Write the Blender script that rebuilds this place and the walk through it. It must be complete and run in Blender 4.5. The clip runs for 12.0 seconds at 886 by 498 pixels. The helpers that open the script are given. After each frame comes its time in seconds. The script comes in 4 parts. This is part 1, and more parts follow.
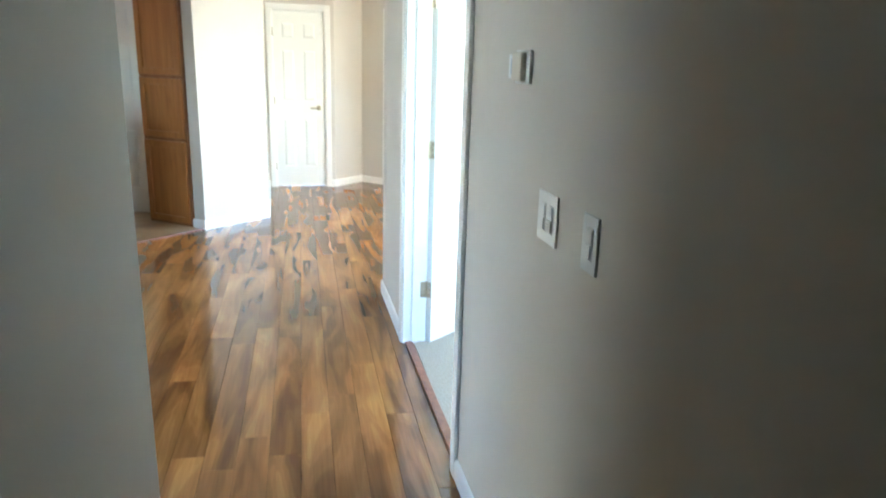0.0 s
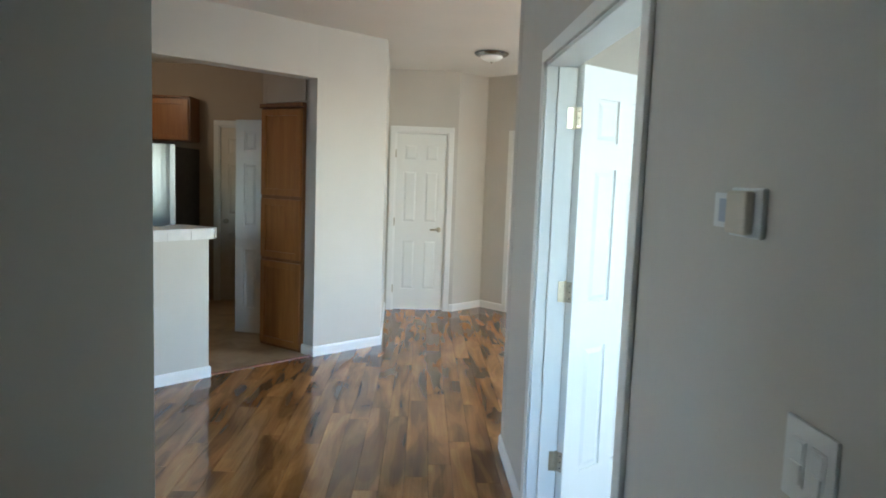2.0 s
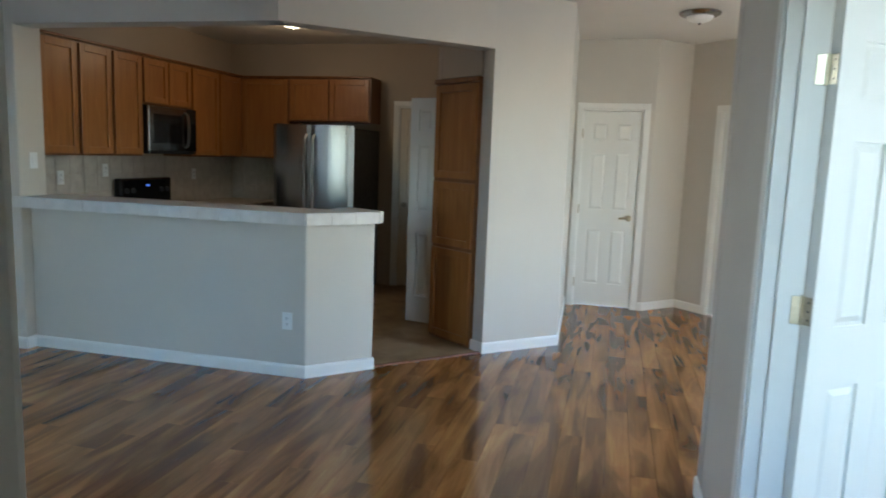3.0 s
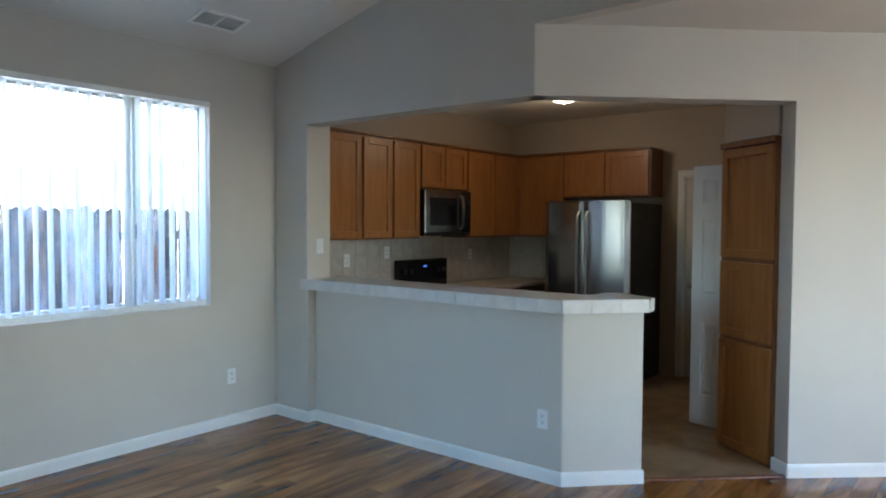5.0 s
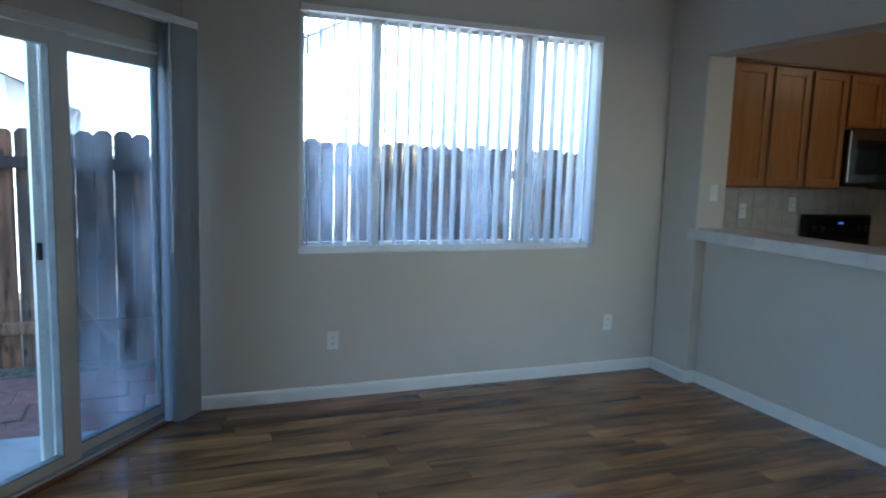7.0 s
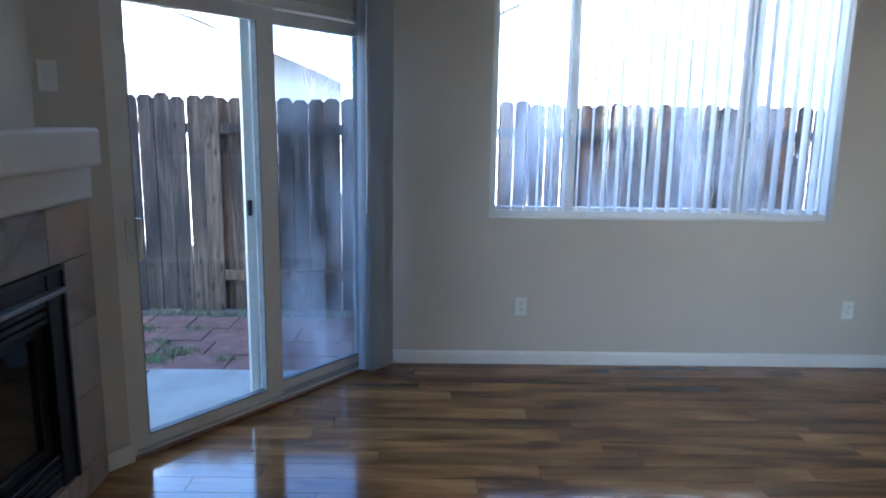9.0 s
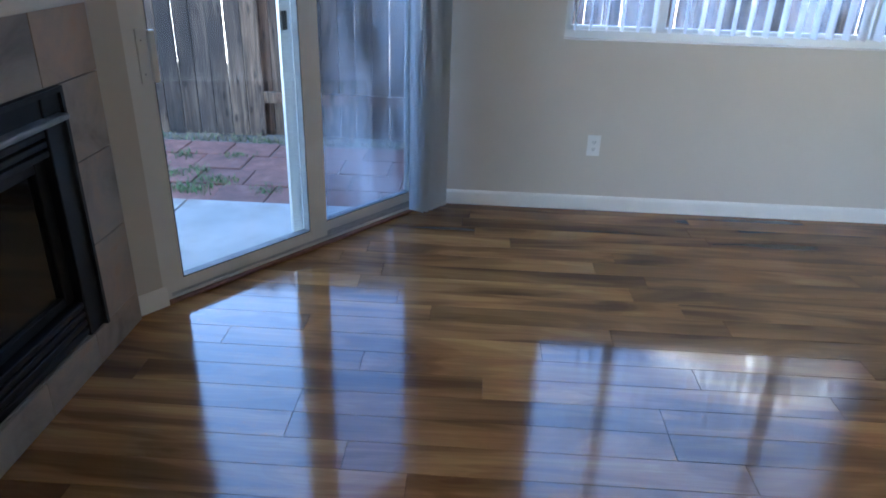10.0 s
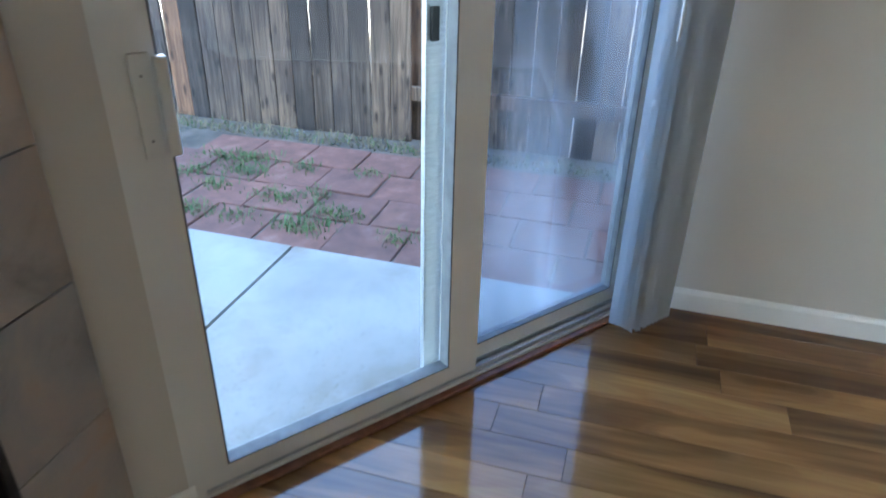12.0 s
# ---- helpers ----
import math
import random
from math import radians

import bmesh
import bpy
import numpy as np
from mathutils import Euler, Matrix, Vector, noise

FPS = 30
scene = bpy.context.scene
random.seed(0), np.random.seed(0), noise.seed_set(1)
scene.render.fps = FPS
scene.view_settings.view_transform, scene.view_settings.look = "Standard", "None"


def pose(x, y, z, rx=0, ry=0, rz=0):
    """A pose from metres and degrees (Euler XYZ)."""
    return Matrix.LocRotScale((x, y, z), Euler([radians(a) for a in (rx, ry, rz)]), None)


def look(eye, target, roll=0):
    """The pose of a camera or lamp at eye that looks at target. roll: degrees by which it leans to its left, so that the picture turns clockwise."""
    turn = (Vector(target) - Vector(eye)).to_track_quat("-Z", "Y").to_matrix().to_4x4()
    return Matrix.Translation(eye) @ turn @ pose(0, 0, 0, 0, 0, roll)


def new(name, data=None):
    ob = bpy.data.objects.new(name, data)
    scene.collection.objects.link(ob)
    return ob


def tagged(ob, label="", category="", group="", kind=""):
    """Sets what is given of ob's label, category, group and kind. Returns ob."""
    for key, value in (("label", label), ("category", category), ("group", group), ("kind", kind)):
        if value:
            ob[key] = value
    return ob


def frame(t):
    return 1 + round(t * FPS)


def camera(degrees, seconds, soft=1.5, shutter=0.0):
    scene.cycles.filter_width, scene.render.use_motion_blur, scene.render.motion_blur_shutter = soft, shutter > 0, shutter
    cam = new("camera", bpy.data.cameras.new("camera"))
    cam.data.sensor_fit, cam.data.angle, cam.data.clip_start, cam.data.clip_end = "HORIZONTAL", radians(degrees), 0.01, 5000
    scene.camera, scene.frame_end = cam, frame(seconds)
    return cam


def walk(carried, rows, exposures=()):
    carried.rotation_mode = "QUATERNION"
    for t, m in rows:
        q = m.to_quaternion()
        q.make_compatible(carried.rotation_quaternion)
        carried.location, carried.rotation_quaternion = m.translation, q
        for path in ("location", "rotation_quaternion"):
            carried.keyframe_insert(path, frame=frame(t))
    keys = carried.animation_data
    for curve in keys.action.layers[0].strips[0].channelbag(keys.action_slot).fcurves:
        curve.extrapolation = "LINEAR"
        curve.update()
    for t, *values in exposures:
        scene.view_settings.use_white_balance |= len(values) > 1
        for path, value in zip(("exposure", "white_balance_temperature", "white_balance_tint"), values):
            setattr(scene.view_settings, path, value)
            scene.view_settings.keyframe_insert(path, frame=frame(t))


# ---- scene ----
cam = camera(65.6, 12.0, 1.7, 0.25)
PATH = [
    (0, (0.268, 0.205, 1.514), (0.66, 2.095, 0.988), 1.7),
    (0.5, (0.324, 0.206, 1.559), (0.541, 2.177, 1.296), 1.8),
    (1, (0.325, 0.301, 1.567), (0.466, 2.289, 1.41), 1.7),
    (1.5, (0.297, 0.557, 1.557), (0.4, 2.549, 1.407), 2.5),
    (2, (0.284, 0.792, 1.547), (0.345, 2.78, 1.338), 2.1),
    (2.5, (0.335, 1.095, 1.538), (0.154, 3.072, 1.295), 2.6),
    (3, (0.314, 1.377, 1.515), (-0.16, 3.301, 1.245), 2.1),
    (3.5, (0.246, 1.589, 1.545), (-0.49, 3.44, 1.363), 0.3),
    (3.7, (0.251, 1.667, 1.56), (-0.564, 3.487, 1.413), 0.2),
    (5.3, (0.319, 1.898, 1.559), (-1.013, 3.387, 1.467), 0.5),
    (5.5, (0.304, 1.87, 1.569), (-1.093, 3.297, 1.46), 0.6),
    (6, (0.271, 1.882, 1.546), (-1.301, 3.109, 1.402), 0.8),
    (6.5, (0.138, 1.929, 1.544), (-1.567, 2.951, 1.326), 2.7),
    (7, (0.045, 1.989, 1.521), (-1.802, 2.714, 1.272), 1.8),
    (7.5, (0.034, 2.086, 1.519), (-1.889, 2.585, 1.292), 1.6),
    (7.7, (0.047, 2.13, 1.525), (-1.9, 2.535, 1.316), 1.8),
    (9.3, (-0.049, 2.36, 1.506), (-1.991, 2.286, 1.037), 0.6),
    (9.5, (-0.145, 2.347, 1.479), (-2.048, 2.259, 0.87), 1.3),
    (10, (-0.461, 2.264, 1.445), (-2.27, 2.184, 0.597), 1.8),
    (10.5, (-0.785, 2.215, 1.407), (-2.534, 1.993, 0.463), 1.2),
    (11, (-1.153, 2.149, 1.406), (-2.834, 1.699, 0.421), 1.2),
    (11.5, (-1.546, 2.013, 1.381), (-3.198, 1.516, 0.369), 1.2),
    (12, (-1.915, 1.901, 1.373), (-3.604, 1.422, 0.414), 1.3),
]
EXPOSURES = [(0, 5.48, 5560, 3), (0.5, 5.2, 5520, 3), (1.0, 5.0, 5500, 3), (2.0, 4.38, 5500, 4), (2.5, 4.02, 5380, 4), (3.0, 4.1, 5500, 5), (3.7, 4.4, 5430, 6), (5.5, 3.98, 5320, 7), (6.5, 3.48, 5120, 6), (7.5, 3.58, 5080, 7), (9.5, 4.05, 5300, 14), (10.5, 4.55, 5400, 13), (11.0, 4.75, 5600, 11), (11.5, 4.88, 5750, 11), (12, 4.70, 5850, 10)]
walk(cam, [(t, look(e, g, r)) for t, e, g, r in PATH], EXPOSURES)

# ---- world, sun, lamps at unseen windows ----
SUN_AZ, SUN_EL = radians(30), radians(35)
world = bpy.data.worlds.new("sky")
scene.world = world
world.use_nodes = True
wn = world.node_tree
sky = wn.nodes.new("ShaderNodeTexSky")
sky.sky_type, sky.sun_disc = "NISHITA", False
sky.sun_elevation, sky.sun_rotation = SUN_EL, radians(60)
sky.dust_density, sky.ozone_density = 0.6, 1.25
wn.links.new(sky.outputs[0], wn.nodes["Background"].inputs[0])
wn.nodes["Background"].inputs[1].default_value = 0.15

sun_dir = Vector((math.cos(SUN_EL) * math.cos(SUN_AZ), math.cos(SUN_EL) * math.sin(SUN_AZ), math.sin(SUN_EL)))
sun = new("sun", bpy.data.lights.new("sun", "SUN"))
sun.data.energy, sun.data.angle, sun.data.color = 5.0, radians(0.5), (1.0, 0.93, 0.82)
sun.matrix_world = look(sun_dir * 30, (0, 0, 0))


def unseen_window_lamp(name, eye, target, w, h, power, color=(0.80, 0.90, 1.0)):
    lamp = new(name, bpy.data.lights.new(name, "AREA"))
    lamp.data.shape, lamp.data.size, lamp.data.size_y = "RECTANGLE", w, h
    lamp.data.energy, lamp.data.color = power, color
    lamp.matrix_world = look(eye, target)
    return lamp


# area lamps added where unseen windows are taken to let daylight in
unseen_window_lamp("bedroom_daylight", (2.5, 0.33, 1.6), (2.5, 3, 1.5), 2.0, 1.5, 0.4, (0.75, 0.92, 1.0))
# fill lamp added before a closed panel, lights the west wall through the doorway
unseen_window_lamp("bedroom_east_fill", (4.56, 2.95, 1.6), (0.9, 3.05, 1.5), 1.8, 1.5, 1.15, (0.72, 0.93, 1.0))
unseen_window_lamp("entry_daylight", (4.96, 5.8, 1.6), (0, 6.3, 1.2), 1.8, 1.7, 1.45, (0.54, 0.80, 1.0))


# ---- materials ----
def material(name):
    m = bpy.data.materials.new(name)
    m.use_nodes = True
    return m, m.node_tree, m.node_tree.nodes["Principled BSDF"]


def coords(nt, stretch=(1, 1, 1), shuffle=False):
    tc = nt.nodes.new("ShaderNodeTexCoord")
    mp = nt.nodes.new("ShaderNodeMapping")
    mp.inputs["Scale"].default_value = stretch
    nt.links.new(tc.outputs["Object"], mp.inputs["Vector"])
    if shuffle:
        info = nt.nodes.new("ShaderNodeObjectInfo")
        mul = nt.nodes.new("ShaderNodeVectorMath")
        mul.operation = "SCALE"
        mul.inputs[0].default_value = (37.0, 53.0, 19.0)
        nt.links.new(info.outputs["Random"], mul.inputs["Scale"])
        nt.links.new(mul.outputs[0], mp.inputs["Location"])
    return mp.outputs[0]


def noise_tex(nt, vec, scale, detail=4, rough=0.55, distort=0.0):
    n = nt.nodes.new("ShaderNodeTexNoise")
    n.inputs["Scale"].default_value, n.inputs["Detail"].default_value = scale, detail
    n.inputs["Roughness"].default_value, n.inputs["Distortion"].default_value = rough, distort
    nt.links.new(vec, n.inputs["Vector"])
    return n.outputs["Fac"]


def ramp(nt, fac, stops):
    r = nt.nodes.new("ShaderNodeValToRGB")
    while len(r.color_ramp.elements) < len(stops):
        r.color_ramp.elements.new(0.5)
    for e, (p, c) in zip(r.color_ramp.elements, stops):
        e.position, e.color = p, (*c, 1)
    nt.links.new(fac, r.inputs[0])
    return r.outputs[0]


def mixed(nt, fac, a, b, blend="MIX"):
    m = nt.nodes.new("ShaderNodeMix")
    m.data_type, m.blend_type = "RGBA", blend
    for sock, v in ((m.inputs[0], fac), (m.inputs[6], a), (m.inputs[7], b)):
        if isinstance(v, (int, float)):
            sock.default_value = v
        elif isinstance(v, tuple):
            sock.default_value = (*v, 1)
        else:
            nt.links.new(v, sock)
    return m.outputs[2]


def bumped(nt, bsdf, fac, strength, distance=0.002):
    b = nt.nodes.new("ShaderNodeBump")
    b.inputs["Strength"].default_value, b.inputs["Distance"].default_value = strength, distance
    nt.links.new(fac, b.inputs["Height"])
    nt.links.new(b.outputs[0], bsdf.inputs["Normal"])


def plain(name, c1, c2, scale=6, rough=0.5, metal=0.0, bump=0.0, bscale=200, stretch=(1, 1, 1), shuffle=False, lo=0.35, hi=0.65, coat=0.0):
    """Two tones by a broad noise, with a fine relief."""
    m, nt, b = material(name)
    v = coords(nt, stretch, shuffle)
    nt.links.new(ramp(nt, noise_tex(nt, v, scale), [(lo, c1), (hi, c2)]), b.inputs["Base Color"])
    b.inputs["Roughness"].default_value, b.inputs["Metallic"].default_value = rough, metal
    b.inputs["Coat Weight"].default_value = coat
    if bump:
        bumped(nt, b, noise_tex(nt, v, bscale, 3), bump)
    return m


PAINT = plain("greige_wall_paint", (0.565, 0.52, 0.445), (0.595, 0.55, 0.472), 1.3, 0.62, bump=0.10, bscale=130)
# greige paint browned and darkened here for the kitchen's dim warm lamp light
DIMPAINT = plain("dim_kitchen_paint", (0.43, 0.345, 0.255), (0.465, 0.375, 0.28), 1.3, 0.62, bump=0.10, bscale=130)
CEIL = plain("ceiling_paint", (0.70, 0.66, 0.59), (0.74, 0.70, 0.63), 1.1, 0.8, bump=0.15, bscale=90)
WHITE = plain("white_trim_paint", (0.79, 0.775, 0.72), (0.83, 0.815, 0.76), 3, 0.35, bump=0.02, bscale=60)
DOORWHITE = plain("white_door_paint", (0.78, 0.77, 0.71), (0.82, 0.81, 0.75), 2, 0.4, bump=0.05, bscale=90, stretch=(1, 1, 0.15))
CREAM = plain("cream_door_paint", (0.66, 0.58, 0.45), (0.70, 0.62, 0.49), 2, 0.45)
PLATE = plain("white_plastic", (0.75, 0.75, 0.72), (0.79, 0.79, 0.76), 8, 0.3)
DARKSLOT = plain("dark_slot", (0.03, 0.03, 0.03), (0.05, 0.05, 0.05), 8, 0.6)
GREYPLASTIC = plain("grey_plastic", (0.30, 0.29, 0.27), (0.35, 0.34, 0.32), 8, 0.5)
BLUEGREY = plain("pale_display", (0.42, 0.46, 0.52), (0.46, 0.50, 0.56), 8, 0.3)
BRASS = plain("polished_brass", (0.42, 0.37, 0.27), (0.54, 0.48, 0.36), 30, 0.32, metal=1.0)
CHROME = plain("dark_chrome", (0.26, 0.25, 0.24), (0.33, 0.32, 0.31), 40, 0.18, metal=1.0)
NICKEL = plain("brushed_nickel", (0.55, 0.54, 0.52), (0.62, 0.61, 0.59), 40, 0.28, metal=1.0)
VINYL = plain("white_vinyl_frame", (0.70, 0.69, 0.64), (0.75, 0.74, 0.69), 4, 0.4)
ALU = plain("aluminium_track", (0.45, 0.46, 0.46), (0.55, 0.56, 0.56), 30, 0.4, metal=0.8, stretch=(1, 1, 5))
CARPET = plain("grey_beige_carpet", (0.30, 0.28, 0.24), (0.44, 0.42, 0.37), 120, 0.95, bump=0.9, bscale=350)
BLACK = plain("black_metal", (0.004, 0.004, 0.0042), (0.009, 0.0085, 0.008), 20, 0.5, bump=0.05, bscale=200)
GUN = plain("dark_grey_metal_trim", (0.032, 0.031, 0.03), (0.052, 0.05, 0.048), 20, 0.45, metal=0.3)
HOODMETAL = plain("grey_metal_hood", (0.17, 0.165, 0.16), (0.22, 0.215, 0.21), 20, 0.4, metal=0.4)
RUBBER = plain("rubber_gasket", (0.10, 0.10, 0.10), (0.14, 0.14, 0.14), 20, 0.7)
BLACKGLOSS = plain("black_enamel", (0.01, 0.01, 0.011), (0.015, 0.015, 0.016), 5, 0.12)
STONE = plain("worn_bar_tile", (0.60, 0.57, 0.52), (0.68, 0.65, 0.60), 9, 0.35, bump=0.05, bscale=60, shuffle=True)
COUNTER = plain("beige_counter", (0.56, 0.46, 0.33), (0.63, 0.53, 0.40), 9, 0.3)
FIREGROUT = plain("fireplace_grout", (0.30, 0.26, 0.21), (0.35, 0.31, 0.255), 30, 0.9, bump=0.3, bscale=200)
GROUT = plain("tile_grout", (0.54, 0.51, 0.46), (0.60, 0.57, 0.52), 30, 0.9, bump=0.3, bscale=200)
LAMPGLASS = plain("frosted_lamp_glass", (0.80, 0.79, 0.75), (0.84, 0.83, 0.79), 6, 0.35)
BACKSPLASH = plain("beige_backsplash", (0.42, 0.37, 0.31), (0.50, 0.45, 0.38), 12, 0.4, shuffle=True)
STUCCO = plain("white_stucco", (0.72, 0.71, 0.68), (0.78, 0.77, 0.74), 2, 0.9, bump=0.4, bscale=40)
ROOFING = plain("grey_shingle", (0.16, 0.15, 0.14), (0.24, 0.23, 0.21), 7, 0.9, bump=0.5, bscale=30)
SOIL = plain("dry_soil", (0.05, 0.042, 0.032), (0.12, 0.10, 0.077), 5, 0.95, bump=0.9, bscale=45)
GRASSM = plain("grass_blades", (0.04, 0.08, 0.02), (0.085, 0.13, 0.04), 9, 0.7)
STRAWM = plain("dry_straw", (0.12, 0.09, 0.048), (0.19, 0.15, 0.085), 9, 0.8)
PEBBLE = plain("grey_pebbles", (0.10, 0.095, 0.085), (0.20, 0.19, 0.175), 3, 0.85, shuffle=True)
BARK = plain("grey_bark", (0.12, 0.10, 0.08), (0.20, 0.17, 0.14), 10, 0.9)
CABLE = plain("black_cable", (0.02, 0.02, 0.02), (0.03, 0.03, 0.03), 10, 0.6)
REDWOOD = plain("reddish_wood_strip", (0.16, 0.055, 0.025), (0.26, 0.10, 0.045), 5, 0.3, stretch=(6, 6, 1))


def floorwood():
    m, nt, b = material("acacia_laminate")
    v = coords(nt, (1, 1, 1), True)

    def stretched(sx, sy):
        mp = nt.nodes.new("ShaderNodeMapping")
        mp.inputs["Scale"].default_value = (sx, sy, 1.0)
        nt.links.new(v, mp.inputs["Vector"])
        return mp.outputs[0]

    heart = noise_tex(nt, stretched(6.5, 1.05), 1.0, 2.5, 0.5, 0.9)
    tone = ramp(nt, heart, [(0.30, (0.145, 0.067, 0.025)), (0.42, (0.21, 0.098, 0.034)), (0.50, (0.31, 0.15, 0.05)), (0.62, (0.40, 0.205, 0.068)), (0.78, (0.50, 0.275, 0.098))])
    # growth lines that follow the heartwood's outline
    mul = nt.nodes.new("ShaderNodeMath")
    mul.operation = "MULTIPLY"
    mul.inputs[1].default_value = 70.0
    nt.links.new(heart, mul.inputs[0])
    sine = nt.nodes.new("ShaderNodeMath")
    sine.operation = "SINE"
    nt.links.new(mul.outputs[0], sine.inputs[0])
    rings = ramp(nt, sine.outputs[0], [(0.0, (0.84, 0.80, 0.76)), (0.7, (1.0, 1.0, 1.0))])
    col = mixed(nt, 0.45, tone, rings, "MULTIPLY")
    grain = ramp(nt, noise_tex(nt, stretched(75.0, 2.6), 1.0, 4, 0.65, 0.3), [(0.3, (0.62, 0.58, 0.54)), (0.62, (1.0, 1.0, 1.0))])
    col = mixed(nt, 0.55, col, grain, "MULTIPLY")
    # whole stretches of a plank run darker and greyer
    broad = ramp(nt, noise_tex(nt, stretched(3.0, 1.2), 1.0, 2, 0.5, 0.4), [(0.36, (0.70, 0.67, 0.64)), (0.58, (1.08, 1.05, 1.0))])
    col = mixed(nt, 0.75, col, broad, "MULTIPLY")
    info = nt.nodes.new("ShaderNodeObjectInfo")
    each = ramp(nt, info.outputs["Random"], [(0.0, (0.84, 0.81, 0.78)), (0.35, (1.12, 1.07, 1.0)), (0.6, (0.93, 0.90, 0.86)), (1.0, (1.2, 1.14, 1.04))])
    col = mixed(nt, 1.0, col, each, "MULTIPLY")
    nt.links.new(col, b.inputs["Base Color"])
    rr = ramp(nt, noise_tex(nt, v, 3.0), [(0.3, (0.085, 0.085, 0.085)), (0.7, (0.125, 0.125, 0.125))])
    nt.links.new(rr, b.inputs["Roughness"])
    return m


def cabinetwood(name, c1, c2, c3, rough=0.35):
    m, nt, b = material(name)
    v = coords(nt, (1, 1, 1), True)
    mp = nt.nodes.new("ShaderNodeMapping")
    mp.inputs["Scale"].default_value = (14.0, 14.0, 1.1)
    nt.links.new(v, mp.inputs["Vector"])
    f = noise_tex(nt, mp.outputs[0], 1.6, 6, 0.6, 0.8)
    nt.links.new(ramp(nt, f, [(0.3, c1), (0.5, c2), (0.72, c3)]), b.inputs["Base Color"])
    b.inputs["Roughness"].default_value = rough
    bumped(nt, b, f, 0.05, 0.001)
    return m


def fencewood():
    m, nt, b = material("weathered_cedar")
    v = coords(nt, (1, 1, 1), True)
    mp = nt.nodes.new("ShaderNodeMapping")
    mp.inputs["Scale"].default_value = (16.0, 16.0, 0.9)
    nt.links.new(v, mp.inputs["Vector"])
    f = noise_tex(nt, mp.outputs[0], 2.0, 6, 0.65, 1.0)
    tone = ramp(nt, f, [(0.30, (0.028, 0.021, 0.016)), (0.46, (0.095, 0.071, 0.054)), (0.68, (0.225, 0.178, 0.138))])
    info = nt.nodes.new("ShaderNodeObjectInfo")
    each = ramp(nt, info.outputs["Random"], [(0.0, (0.30, 0.29, 0.31)), (0.3, (0.95, 0.84, 0.74)), (0.5, (0.52, 0.50, 0.52)), (0.72, (0.74, 0.70, 0.67)), (0.85, (1.0, 0.62, 0.40)), (1.0, (1.35, 1.18, 1.0))])
    col = mixed(nt, 1.0, tone, each, "MULTIPLY")
    parts_of = nt.nodes.new("ShaderNodeSeparateXYZ")
    nt.links.new(v, parts_of.inputs[0])
    face = nt.nodes.new("ShaderNodeCombineXYZ")
    for source, sink, k in (("Y", "X", 9.0), ("Z", "Y", 2.9)):
        mul = nt.nodes.new("ShaderNodeMath")
        mul.operation = "MULTIPLY"
        mul.inputs[1].default_value = k
        nt.links.new(parts_of.outputs[source], mul.inputs[0])
        nt.links.new(mul.outputs[0], face.inputs[sink])
    vo = nt.nodes.new("ShaderNodeTexVoronoi")
    vo.voronoi_dimensions = "2D"
    vo.inputs["Scale"].default_value = 1.0
    nt.links.new(face.outputs[0], vo.inputs["Vector"])
    knot = ramp(nt, vo.outputs["Distance"], [(0.05, (0.10, 0.075, 0.06)), (0.10, (0.62, 0.58, 0.54)), (0.16, (1, 1, 1))])
    col = mixed(nt, 0.85, col, knot, "MULTIPLY")
    blot = ramp(nt, noise_tex(nt, v, 1.7, 3), [(0.40, (0.36, 0.36, 0.41)), (0.62, (1.08, 1.05, 1.0))])
    col = mixed(nt, 0.8, col, blot, "MULTIPLY")
    nt.links.new(col, b.inputs["Base Color"])
    b.inputs["Roughness"].default_value = 0.9
    bumped(nt, b, f, 0.5, 0.003)
    return m


def slatetile():
    m, nt, b = material("slate_look_tile")
    v = coords(nt, (1, 1, 1), True)
    f = noise_tex(nt, v, 4.0, 6, 0.6, 0.6)
    tone = ramp(nt, f, [(0.3, (0.17, 0.145, 0.12)), (0.48, (0.28, 0.245, 0.205)), (0.60, (0.34, 0.27, 0.205)), (0.76, (0.36, 0.22, 0.13))])
    info = nt.nodes.new("ShaderNodeObjectInfo")
    each = ramp(nt, info.outputs["Random"], [(0.0, (0.95, 0.92, 0.89)), (0.6, (1.03, 0.98, 0.93)), (1.0, (1.15, 0.95, 0.78))])
    nt.links.new(mixed(nt, 1.0, tone, each, "MULTIPLY"), b.inputs["Base Color"])
    b.inputs["Roughness"].default_value = 0.5
    bumped(nt, b, f, 0.25, 0.003)
    return m


def vinylfloor():
    m, nt, b = material("mottled_tan_vinyl")
    v = coords(nt)
    f = noise_tex(nt, v, 3.5, 6, 0.6, 0.5)
    tone = ramp(nt, f, [(0.32, (0.20, 0.125, 0.06)), (0.5, (0.33, 0.225, 0.12)), (0.7, (0.43, 0.315, 0.19))])
    nt.links.new(tone, b.inputs["Base Color"])
    b.inputs["Roughness"].default_value = 0.32
    bumped(nt, b, f, 0.05, 0.001)
    return m


